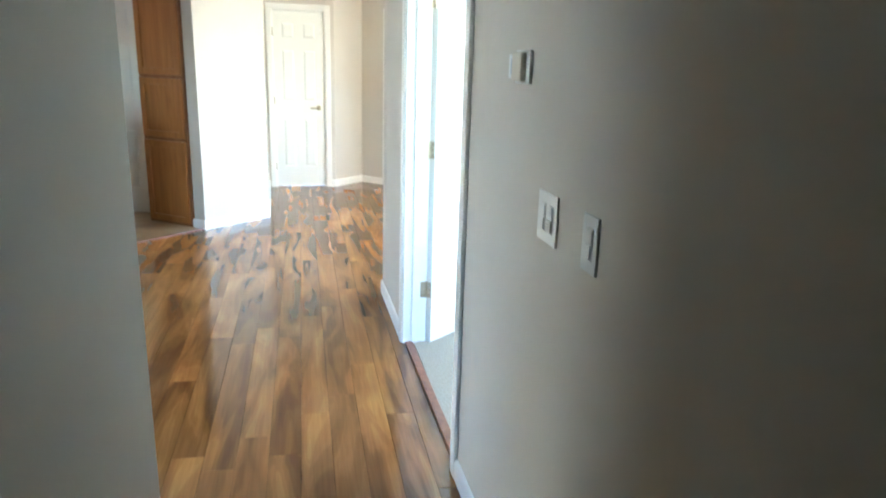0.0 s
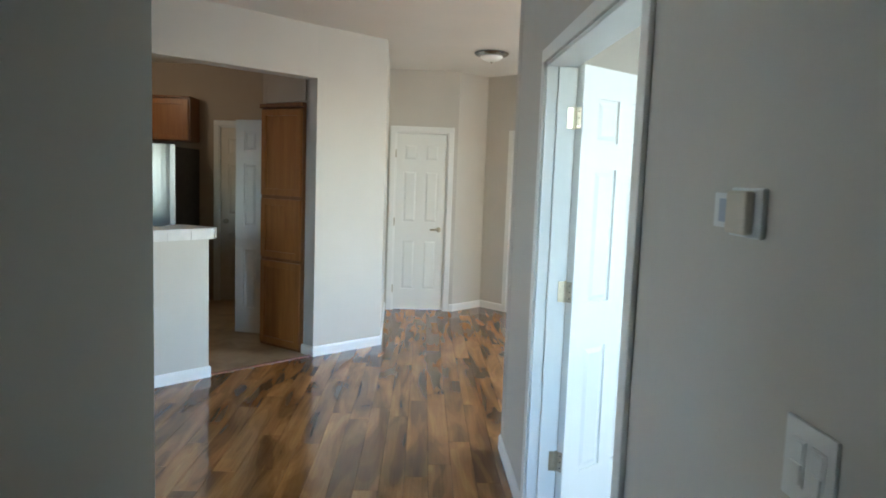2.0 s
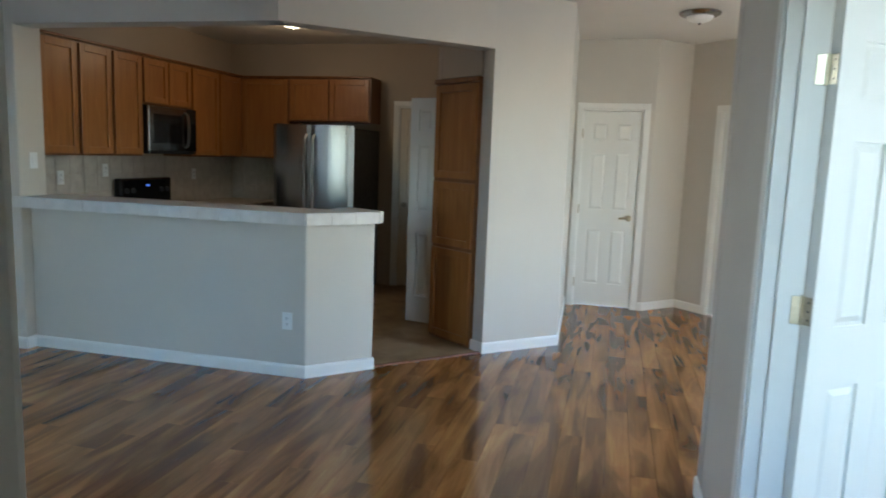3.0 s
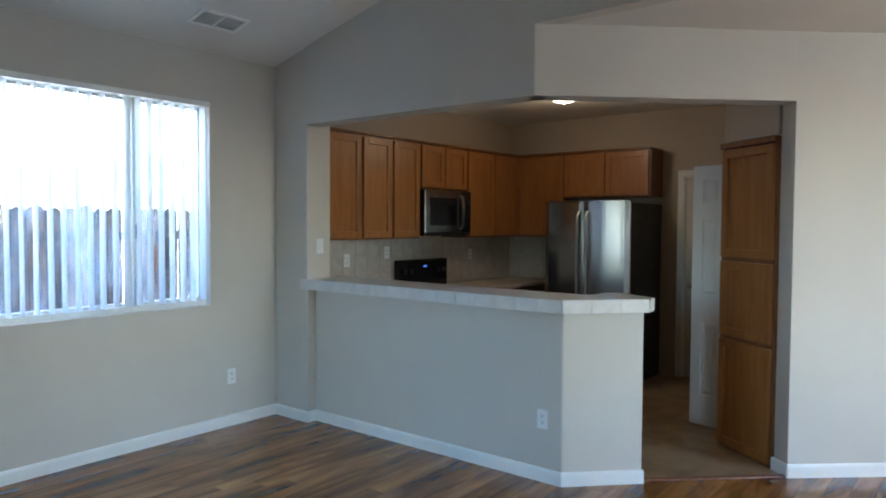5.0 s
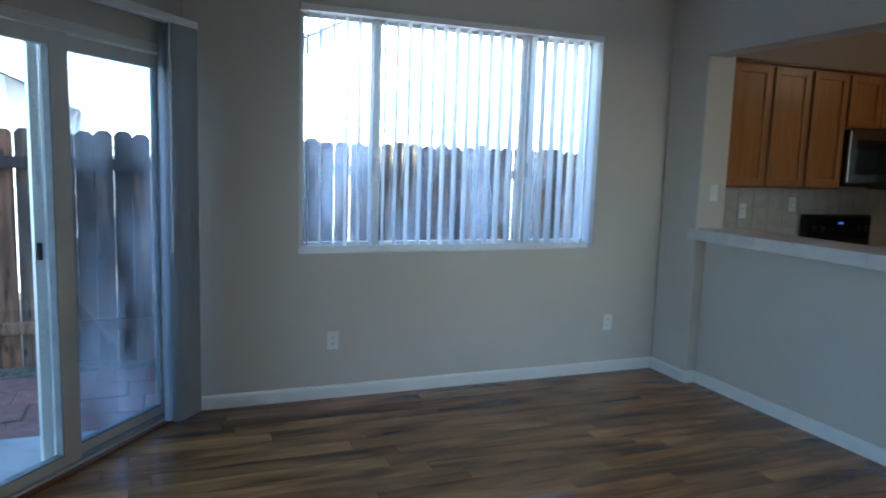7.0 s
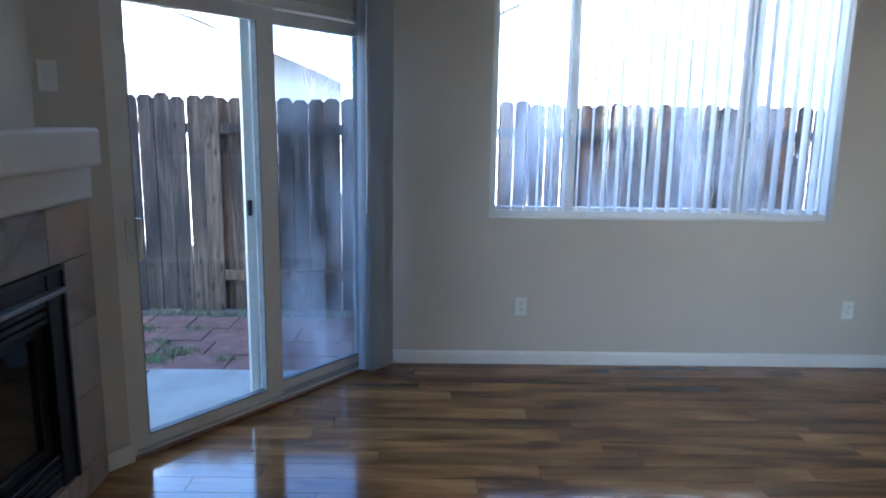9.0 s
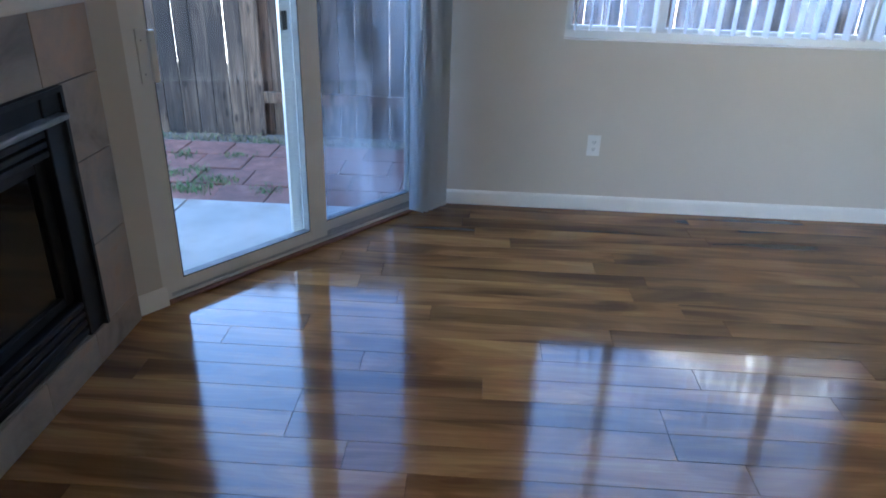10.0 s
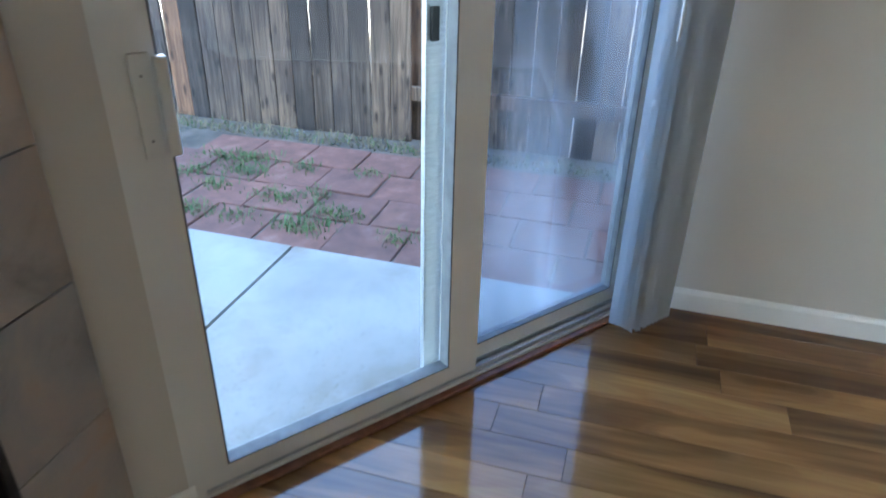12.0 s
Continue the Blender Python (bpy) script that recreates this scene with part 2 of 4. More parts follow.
def paverstone():
    m, nt, b = material("red_concrete_paver")
    v = coords(nt, (1, 1, 1), True)
    f = noise_tex(nt, v, 9.0, 6, 0.65)
    tone = ramp(nt, f, [(0.3, (0.09, 0.044, 0.034)), (0.55, (0.15, 0.069, 0.051)), (0.75, (0.20, 0.115, 0.09))])
    info = nt.nodes.new("ShaderNodeObjectInfo")
    each = ramp(nt, info.outputs["Random"], [(0.0, (0.8, 0.82, 0.85)), (1.0, (1.12, 1.05, 1.0))])
    nt.links.new(mixed(nt, 1.0, tone, each, "MULTIPLY"), b.inputs["Base Color"])
    b.inputs["Roughness"].default_value = 0.9
    bumped(nt, b, noise_tex(nt, v, 120, 4), 0.5, 0.003)
    return m


def stained_concrete():
    m, nt, b = material("stained_concrete")
    v = coords(nt)
    tone = ramp(nt, noise_tex(nt, v, 2.2, 5), [(0.35, (0.20, 0.195, 0.178)), (0.65, (0.265, 0.26, 0.242))])
    stain = ramp(nt, noise_tex(nt, v, 1.35, 6, 0.7, 0.4), [(0.56, (1, 1, 1)), (0.68, (0.86, 0.81, 0.74))])
    pits = ramp(nt, noise_tex(nt, v, 70, 3), [(0.30, (0.7, 0.68, 0.65)), (0.42, (1, 1, 1))])
    col = mixed(nt, 0.7, mixed(nt, 1.0, tone, stain, "MULTIPLY"), pits, "MULTIPLY")
    nt.links.new(col, b.inputs["Base Color"])
    b.inputs["Roughness"].default_value = 0.85
    bumped(nt, b, noise_tex(nt, v, 90, 4), 0.3, 0.002)
    return m


def steel():
    m, nt, b = material("brushed_stainless")
    v = coords(nt, (2, 2, 160))
    f = noise_tex(nt, v, 4.0, 4)
    nt.links.new(ramp(nt, f, [(0.3, (0.26, 0.25, 0.243)), (0.7, (0.34, 0.33, 0.322))]), b.inputs["Base Color"])
    b.inputs["Metallic"].default_value, b.inputs["Roughness"].default_value = 1.0, 0.22
    bumped(nt, b, noise_tex(nt, coords(nt, (9, 9, 0.12)), 1.0, 2), 0.25, 0.01)
    return m


def clear(name, tint=(0.96, 0.98, 0.97), haze=0.0):
    """Thin window glass: clear, with a mirror film by Fresnel; haze adds a milky film."""
    m, nt, b = material(name)
    nt.nodes.remove(b)
    out = nt.nodes["Material Output"]
    tr = nt.nodes.new("ShaderNodeBsdfTransparent")
    tr.inputs[0].default_value = (*tint, 1)
    gl = nt.nodes.new("ShaderNodeBsdfGlossy")
    gl.inputs["Roughness"].default_value = 0.02
    lw = nt.nodes.new("ShaderNodeLayerWeight")
    pw = nt.nodes.new("ShaderNodeMath")
    pw.operation = "POWER"
    pw.inputs[1].default_value = 4.0
    nt.links.new(lw.outputs["Facing"], pw.inputs[0])
    fr = nt.nodes.new("ShaderNodeMath")
    fr.operation = "MULTIPLY_ADD"
    fr.inputs[1].default_value, fr.inputs[2].default_value = 0.45, 0.02
    nt.links.new(pw.outputs[0], fr.inputs[0])
    mx = nt.nodes.new("ShaderNodeMixShader")
    nt.links.new(fr.outputs[0], mx.inputs[0])
    nt.links.new(tr.outputs[0], mx.inputs[1])
    nt.links.new(gl.outputs[0], mx.inputs[2])
    last = mx.outputs[0]
    if haze:
        df = nt.nodes.new("ShaderNodeBsdfTranslucent")
        df.inputs[0].default_value = (0.7, 0.74, 0.8, 1)
        v = coords(nt, (2.6, 2.6, 0.8))
        fac = ramp(nt, noise_tex(nt, v, 1.5, 3), [(0.40, (0.04 * haze,) * 3), (0.72, (haze,) * 3)])
        mh = nt.nodes.new("ShaderNodeMixShader")
        nt.links.new(fac, mh.inputs[0])
        nt.links.new(last, mh.inputs[1])
        nt.links.new(df.outputs[0], mh.inputs[2])
        last = mh.outputs[0]
    nt.links.new(last, out.inputs[0])
    return m


def slatvinyl():
    m, nt, b = material("white_vinyl_blind")
    nt.nodes.remove(b)
    d = nt.nodes.new("ShaderNodeBsdfDiffuse")
    d.inputs[0].default_value = (0.84, 0.84, 0.82, 1)
    t = nt.nodes.new("ShaderNodeBsdfTranslucent")
    t.inputs[0].default_value = (0.86, 0.86, 0.87, 1)
    mx = nt.nodes.new("ShaderNodeMixShader")
    mx.inputs[0].default_value = 0.45
    nt.links.new(d.outputs[0], mx.inputs[1])
    nt.links.new(t.outputs[0], mx.inputs[2])
    nt.links.new(mx.outputs[0], nt.nodes["Material Output"].inputs[0])
    return m


def lamp_glow():
    m, nt, b = material("lit_lamp_glass")
    b.inputs["Base Color"].default_value = (0.9, 0.85, 0.75, 1)
    b.inputs["Emission Color"].default_value = (1.0, 0.78, 0.5, 1)
    b.inputs["Emission Strength"].default_value = 0.25
    return m


def display_glow():
    m, nt, b = material("blue_clock_display")
    b.inputs["Base Color"].default_value = (0.01, 0.01, 0.02, 1)
    b.inputs["Emission Color"].default_value = (0.15, 0.3, 1.0, 1)
    b.inputs["Emission Strength"].default_value = 0.04
    return m


ACACIA = floorwood()
OAK = cabinetwood("golden_oak", (0.25, 0.094, 0.021), (0.305, 0.12, 0.027), (0.36, 0.152, 0.038))
OAKEDGE = cabinetwood("oak_edge", (0.13, 0.048, 0.014), (0.19, 0.074, 0.021), (0.25, 0.104, 0.032))
CEDAR = fencewood()
SLATE = slatetile()
KITFLOOR = vinylfloor()
PAVER = paverstone()
STEEL = steel()
CONCRETE = stained_concrete()
GLASS = clear("window_glass")
# milky film puts the bloom of the bright window into the glass
VEILED = clear("veiled_window_glass", (0.94, 0.96, 0.96), 0.21)
# darker tint with a patchy milky film
HAZED = clear("hazed_glass", (0.64, 0.68, 0.72), 0.13)
DARKGLASS = plain("dark_oven_glass", (0.008, 0.008, 0.009), (0.014, 0.013, 0.012), 3, 0.06)
BLIND = slatvinyl()
GLOW = lamp_glow()
CLOCK = display_glow()


for dull, gloss in ((BLACK, 0.35), (GUN, 0.15)):
    dull.node_tree.nodes["Principled BSDF"].inputs["Specular IOR Level"].default_value = gloss


# ---- building helpers ----
def part(name, bm, mat, parent=None, label="", m=None):
    me = bpy.data.meshes.new(name)
    bmesh.ops.recalc_face_normals(bm, faces=bm.faces)
    bm.to_mesh(me)
    bm.free()
    me.materials.append(mat)
    ob = new(name, me)
    if parent is not None:
        ob.parent = parent
    if m is not None:
        ob.matrix_basis = m
    if label:
        ob["label"] = label
    return ob


def base(name, m, label, category, group="", kind=""):
    ob = new(name)
    ob.empty_display_size = 0.1
    ob.matrix_basis = m
    return tagged(ob, label, category, group, kind)


def box(bm, x0, y0, z0, x1, y1, z1, bevel=0.0, m=None):
    vs = [bm.verts.new((x, y, z)) for x in (x0, x1) for y in (y0, y1) for z in (z0, z1)]
    fs = [bm.faces.new([vs[i] for i in q]) for q in ((0, 1, 3, 2), (4, 6, 7, 5), (0, 4, 5, 1), (2, 3, 7, 6), (0, 2, 6, 4), (1, 5, 7, 3))]
    if bevel:
        es = list({e for f in fs for e in f.edges})
        out = bmesh.ops.bevel(bm, geom=es, offset=bevel, segments=2, profile=0.5, affect="EDGES", clamp_overlap=True)
        vs = list({v for f in out["faces"] for v in f.verts} | {v for v in vs if v.is_valid})
    if m is not None:
        bmesh.ops.transform(bm, matrix=m, verts=[v for v in vs if v.is_valid])
    return bm


def boxes(*rows, bevel=0.0):
    bm = bmesh.new()
    for r in rows:
        box(bm, *r, bevel=bevel)
    return bm


def prism(poly, z0, z1, bm=None, round_edges=0.0):
    bm = bm or bmesh.new()
    lo = [bm.verts.new((x, y, z0)) for x, y in poly]
    hi = [bm.verts.new((x, y, z1)) for x, y in poly]
    n = len(poly)
    bm.faces.new(lo[::-1])
    bm.faces.new(hi)
    ups = []
    for i in range(n):
        bm.faces.new((lo[i], lo[(i + 1) % n], hi[(i + 1) % n], hi[i]))
    if round_edges:
        bm.edges.ensure_lookup_table()
        ups = [e for e in bm.edges if abs(e.verts[0].co.z - e.verts[1].co.z) > 0.5 * (z1 - z0)]
        bmesh.ops.bevel(bm, geom=ups, offset=round_edges, segments=3, profile=0.5, affect="EDGES")
    return bm


def lathe(profile, seg=24, bm=None, m=None):
    """Turn a profile of (radius, height) round z."""
    bm = bm or bmesh.new()
    rings = []
    for r, z in profile:
        rings.append([bm.verts.new((r * math.cos(2 * math.pi * i / seg), r * math.sin(2 * math.pi * i / seg), z)) for i in range(seg)])
    for a, b in zip(rings, rings[1:]):
        for i in range(seg):
            bm.faces.new((a[i], a[(i + 1) % seg], b[(i + 1) % seg], b[i]))
    bm.faces.new(rings[0][::-1])
    bm.faces.new(rings[-1])
    if m is not None:
        bmesh.ops.transform(bm, matrix=m, verts=bm.verts)
    return bm


def frame_of(a, b):
    """A pose with x along a to b on the floor, y to the left (into the room)."""
    return pose(a[0], a[1], 0, 0, 0, math.degrees(math.atan2(b[1] - a[1], b[0] - a[0])))


def span(a, b):
    return math.hypot(b[0] - a[0], b[1] - a[1])


def wall(name, a, b, t, z1, gaps=(), mat=PAINT, z0=0.0, label="greige painted drywall wall with light texture"):
    """A wall from a to b with the room on its left; gaps are (u0, u1, z0, z1)."""
    length = span(a, b)
    us = sorted({0.0, length, *(u for g in gaps for u in g[:2])})
    zs = sorted({z0, z1, *(z for g in gaps for z in g[2:])})
    solid = {(i, k) for i in range(len(us) - 1) for k in range(len(zs) - 1)
             if not any(g0 <= us[i] < g1 and h0 <= zs[k] < h1 for g0, g1, h0, h1 in gaps)}
    bm, made = bmesh.new(), {}

    def corner(i, y, k):
        if (i, y, k) not in made:
            made[i, y, k] = bm.verts.new((us[i], -t if y else 0.0, zs[k]))
        return made[i, y, k]

    for i, k in solid:
        for y in (0, 1):
            bm.faces.new([corner(i + p, y, k + q) for p, q in ((0, 0), (1, 0), (1, 1), (0, 1))])
        for di, dk, ends in ((-1, 0, ((0, 0), (0, 1))), (1, 0, ((1, 0), (1, 1))), (0, -1, ((0, 0), (1, 0))), (0, 1, ((0, 1), (1, 1)))):
            if (i + di, k + dk) not in solid:
                (p, q), (v, w) = ends
                bm.faces.new((corner(i + p, 0, k + q), corner(i + v, 0, k + w), corner(i + v, 1, k + w), corner(i + p, 1, k + q)))
    ob = part(name, bm, mat, m=frame_of(a, b))
    return tagged(ob, label, "wall", kind="structure")


def baseboard(runs, name="baseboard"):
    """Each run is a line of points with the room on the left; a rounded top edge."""
    for pts in runs:
        for a, b in zip(pts, pts[1:]):
            n = span(a, b)
            bm = bmesh.new()
            prof = [(0, 0), (0.012, 0), (0.012, 0.068), (0.009, 0.078), (0.004, 0.084), (0, 0.085)]
            ends = [[bm.verts.new((u, y, z)) for y, z in prof] for u in (-0.006, n + 0.006)]
            for i in range(len(prof)):
                j = (i + 1) % len(prof)
                bm.faces.new((ends[0][i], ends[0][j], ends[1][j], ends[1][i]))
            bm.faces.new(ends[0])
            bm.faces.new(ends[1][::-1])
            tagged(part(name, bm, WHITE, m=frame_of(a, b)), "white painted baseboard along the wall foot", "baseboard", kind="structure")


# ---- structure ----
W, KB = -4.18, 8.85
TOP, FLAT = 3.5, 2.72
EA, EB = (0.868, -1.6), (0.772, 4.60)


def east(y):
    """The face of the east wall, which stands slightly out of square."""
    return (EA[0] + (EB[0] - EA[0]) * (y - EA[1]) / (EB[1] - EA[1]), y)


SD_A, SD_B = (W, 2.05), (-2.76, 0.944)
wall("wall_west", (W, 5.5), (W, 1.93), 0.15, TOP, [(5.5 - 4.808, 5.5 - 2.693, 0.938, 2.432)])
KITWALL = "kitchen wall above the cabinets, colour browned for dim warm light"
wall("wall_kitchen_west", (W, KB), (W, 5.5), 0.15, TOP, mat=DIMPAINT, label=KITWALL)
wall("wall_slider", SD_A, SD_B, 0.15, TOP, [(0.058, 1.673, 0.0, 2.10)])
wall("wall_niche_side", SD_B, (-2.605, 0.83), 0.15, TOP)
wall("wall_south", (-2.605, 0.875), (-0.215, 0.875), 0.15, TOP)
tagged(part("wall_hall_west", prism([(-0.215, -1.6), (-0.095, -1.6), (-0.095, 1.78), (-0.215, 1.78)], 0, TOP, round_edges=0.015), PAINT), "greige painted hallway wall with rounded corner", "wall", kind="structure")
wall("wall_hall_end", (-0.215, -1.6), (0.94, -1.6), 0.12, TOP)
DOOR_Y0, DOOR_Y1 = 2.47, 3.73
wall("wall_east", EA, EB, 0.12, TOP, [(DOOR_Y0 + 1.6, DOOR_Y1 + 1.6, 0, 2.05)])
wall("wall_bedroom_north", (EB[0], 4.60), (5.0, 4.60), 0.12, TOP)
wall("wall_entry_east", (5.0, 4.48), (5.0, 7.56), 0.12, TOP, [(0.47, 2.27, 0.75, 2.45)])
wall("wall_entry_north", (5.0, 7.56), (2.4, 7.56), 0.12, TOP)
N0, N1, N2, N3 = (2.4, 7.56), (1.0, 8.98), (0.65, 8.63), (-0.135, 8.63)
FD2 = (1.62 - 0.06 - 0.70 + 0.0, 1.59)
wall("wall_entry_diagonal", N0, N1, 0.12, TOP, [(FD2[0], FD2[1], 0, 2.04)])
wall("wall_entry_return", N1, N2, 0.12, TOP)
wall("wall_closet", N2, N3, 0.12, TOP, [(0.10, 0.705, 0, 2.04)])
WC, KO, FC = (-0.072, 6.968), (-0.606, 6.492), (-1.774, 5.385)
wall("wall_entry_west", N3, WC, 0.10, TOP)
wall("wall_angled", WC, KO, 0.17, TOP)
wall("header_angled", KO, FC, 0.17, TOP, z0=2.304)
wall("header_kitchen", FC, (-3.79, 5.385), 0.17, TOP, z0=2.304)
tagged(part("wall_stub", prism([(W, 5.40), (-3.79, 5.40), (-3.79, 5.64), (W, 5.64)], 0, TOP, round_edges=0.012), PAINT), "greige painted wall stub beside the kitchen opening", "wall", kind="structure")
HW = [(-3.79, 5.484), (-1.62, 5.484), (-1.272, 5.838)]
tagged(part("half_wall", prism([*HW, (-1.362, 5.928), (-1.673, 5.614), (-3.79, 5.614)], 0, 1.04, round_edges=0.008), PAINT), "greige painted half wall under the breakfast bar", "wall", kind="structure")
PA, PB, PC = (-0.72, 6.588), (-1.138, 6.900), (-0.945, 7.14)
wall("wall_over_pantry", PA, PB, 0.10, FLAT, z0=2.125, mat=DIMPAINT, label=KITWALL)
wall("wall_pantry_side", PB, PC, 0.05, FLAT, mat=DIMPAINT, label=KITWALL)
wall("wall_kitchen_east", (-0.945, KB), (-0.945, 7.14), 0.10, FLAT, mat=DIMPAINT, label=KITWALL)
wall("wall_kitchen_north", (-0.84, KB), (W - 0.15, KB), 0.12, TOP, [(1.25 - 0.74, 1.25, 0, 2.04)], mat=DIMPAINT, label=KITWALL)

# flat ceiling over the entry and the kitchen, and the riser to the vault
EDGE = [EB, (-0.27, 5.36), FC]
flat = [(0.94, 4.43), (5.12, 4.43), (5.12, 9.2), (-4.34, 9.2), (-4.33, 5.47), (-1.774, 5.47), (-0.27, 5.44), (EB[0] + 0.03, 4.70)]
tagged(part("ceiling_flat", prism(flat, FLAT, FLAT + 0.1), CEIL), "off-white textured flat ceiling", "ceiling", kind="structure")
for a, b in zip(EDGE, EDGE[1:]):
    wall("wall_riser", a, b, 0.10, TOP, z0=FLAT - 0.004, label="painted riser wall above the flat ceiling edge")
bm = bmesh.new()
ridge = [(-4.34, 2.7525), (-1.6, 3.4375), (0.94, 3.4375)]
rows = [[bm.verts.new((x, y, z + h)) for x, z in ridge] for y in (-1.72, 5.46) for h in (0, 0.06)]
for i in range(2):
    bm.faces.new((rows[0][i], rows[0][i + 1], rows[2][i + 1], rows[2][i]))
    bm.faces.new((rows[1][i], rows[3][i], rows[3][i + 1], rows[1][i + 1]))
    bm.faces.new((rows[0][i], rows[1][i], rows[1][i + 1], rows[0][i + 1]))
    bm.faces.new((rows[2][i], rows[2][i + 1], rows[3][i + 1], rows[3][i]))
tagged(part("ceiling_vault", bm, CEIL), "off-white sloping vaulted ceiling", "ceiling", kind="structure")
# unseen flat deck, added to close the house and keep the sun out
tagged(part("roof", boxes((-4.34, -1.75, TOP, 5.15, 9.4, TOP + 0.08)), ROOFING), "unseen flat deck added over the house against the sun", "roof", kind="structure")

# bedroom behind the open door
wall("wall_bedroom_east", (4.6, 0.3), (4.6, 4.43), 0.12, 2.6, [(1.7, 3.6, 0.85, 2.4)])
# unseen panel, added to fill the wall gap and block direct sun
tagged(part("window_shade", boxes((4.62, 1.99, 0.84, 4.63, 3.91, 2.41)), BLIND), "unseen white panel added to keep the sun out of the bedroom", "window shade", kind="structure")
wall("wall_bedroom_south", (0.94, 0.3), (4.6, 0.3), 0.12, 2.6, [(0.56, 2.56, 0.85, 2.35)])
tagged(part("ceiling_bedroom", boxes((0.94, 0.18, 2.6, 4.72, 4.43, 2.7)), CEIL), "off-white bedroom ceiling", "ceiling", kind="structure")
tagged(part("carpet_floor", boxes((0.845, 0.18, -0.05, 4.72, 4.46, 0.008)), CARPET), "grey-beige bedroom carpet", "carpet", kind="structure")

# ---- doors, casings, hinges ----
def casing(name, m, w, h, depth=0.12, closed=True, label="white painted door casing and jamb"):
    """Trim round an opening: local x along the wall from the opening's start, y into the room, z up."""
    c = base(name, m, label, "door frame", kind="structure")
    cw, ct = 0.057, 0.016
    for nm, r in (("casing_board", (-cw, 0.001, 0, 0.004, ct, h)), ("casing_board", (w - 0.004, 0.001, 0, w + cw, ct, h)), ("casing_board", (-cw, 0.001, h + 0.0005, w + cw, ct, h + cw))):
        part(nm, boxes(r, bevel=0.004), WHITE, c)
    part("jamb", boxes((0.0005, -depth - 0.004, 0, 0.018, 0.005, h), bevel=0.002), WHITE, c)
    part("jamb", boxes((w - 0.018, -depth - 0.004, 0, w - 0.0005, 0.005, h), bevel=0.002), WHITE, c)
    part("head_jamb", boxes((0.0185, -depth - 0.004, h - 0.018, w - 0.0185, 0.005, h - 0.0005), bevel=0.002), WHITE, c)
    if closed:
        # unseen panel added behind the leaf so no light leaks under it
        part("back_panel", boxes((0.019, -depth - 0.002, 0, w - 0.019, -depth + 0.010, h - 0.019)), PAINT, c)
    return c


def panel_door(name, m, w, h, mat, label, knob_side=1, knob=BRASS, hinges=False, st=0.085, mid=0.085):
    """A six-panel door leaf: x from the hinge edge, y through the thickness, z up."""
    d = base(name, m, label, "door")
    t = 0.0175
    rails = [(0.0, 0.235), (0.805, 1.005), (1.59, 1.705), (1.89, h)]
    slab = [(0, -t, 0, st, t, h), (w - st, -t, 0, w, t, h)]
    slab += [(st, -t, a, w - st, t, b) for a, b in rails]
    x0, x1 = w / 2 - mid / 2, w / 2 + mid / 2
    gaps = [(rails[i][1], rails[i + 1][0]) for i in range(3)]
    slab += [(x0, -t, a, x1, t, b) for a, b in gaps]
    slab += [(st, -0.008, 0.2, w - st, 0.008, h - 0.08)]
    part("slab", boxes(*slab), mat, d)
    for a, b in gaps:
        for u0, u1 in ((st, x0), (x1, w - st)):
            bm = bmesh.new()
            for s in (-1, 1):
                outer = [bm.verts.new((x, s * 0.0085, z)) for x, z in ((u0 + 0.012, a + 0.012), (u1 - 0.012, a + 0.012), (u1 - 0.012, b - 0.012), (u0 + 0.012, b - 0.012))]
                inner = [bm.verts.new((x, s * 0.0155, z)) for x, z in ((u0 + 0.032, a + 0.032), (u1 - 0.032, a + 0.032), (u1 - 0.032, b - 0.032), (u0 + 0.032, b - 0.032))]
                for i in range(4):
                    bm.faces.new((outer[i], outer[(i + 1) % 4], inner[(i + 1) % 4], inner[i]))
                bm.faces.new(inner)
            part("panel", bm, mat, d)
    kx = w - 0.065 if knob_side > 0 else 0.065
    for s in (-1, 1):
        prof = [(0.030, 0.0), (0.030, 0.006), (0.012, 0.010), (0.011, 0.030), (0.022, 0.038), (0.027, 0.050), (0.022, 0.060), (0.008, 0.064)]
        part("knob", lathe(prof, 20), knob, d, "round brass door knob", m=pose(kx, s * t, 0.93, -90 * s, 0, 0))
    if hinges:
        for z in (0.30, 1.06, 1.80):
            hg = part("hinge", boxes((-0.0028, -0.013, z - 0.045, -0.0003, 0.019, z + 0.045), bevel=0.0008), BRASS, d, "brass butt hinge")
            part("hinge_pin", lathe([(0.0, z - 0.049), (0.006, z - 0.046), (0.006, z + 0.046), (0.0, z + 0.049)], 12), BRASS, hg, m=pose(-0.005, 0.0205, 0))
            part("hinge_leaf", boxes((east(DOOR_Y1)[0] + 0.09, DOOR_Y1 - 0.0212, z - 0.033, east(DOOR_Y1)[0] + 0.126, DOOR_Y1 - 0.0185, z + 0.057), bevel=0.0008), BRASS, hg, m=m.inverted())
            for dz in (-0.028, 0.0, 0.028):
                part("screw", boxes((-0.0036, -0.006, z + dz - 0.003, -0.0027, 0.0, z + dz + 0.003)), DARKSLOT, hg)
    return d


bd = 39.0
casing("door_frame", frame_of(east(DOOR_Y0), east(DOOR_Y1)), DOOR_Y1 - DOOR_Y0, 2.04, closed=False)
part("door_stop", boxes((0.0, 0.0, 0.0, 0.012, 0.035, 2.02)), WHITE, bpy.data.objects["door_frame"], m=frame_of((0, -0.08), (1, -0.08)) @ pose(DOOR_Y1 - DOOR_Y0 - 0.030, 0, 0))
panel_door("bedroom_door", pose(east(DOOR_Y1)[0] + 0.138, DOOR_Y1 - 0.030, 0.012, 0, 0, bd), 0.61, 2.02, DOORWHITE, "white six-panel bedroom door standing open on brass hinges", hinges=True, st=0.108, mid=0.092)

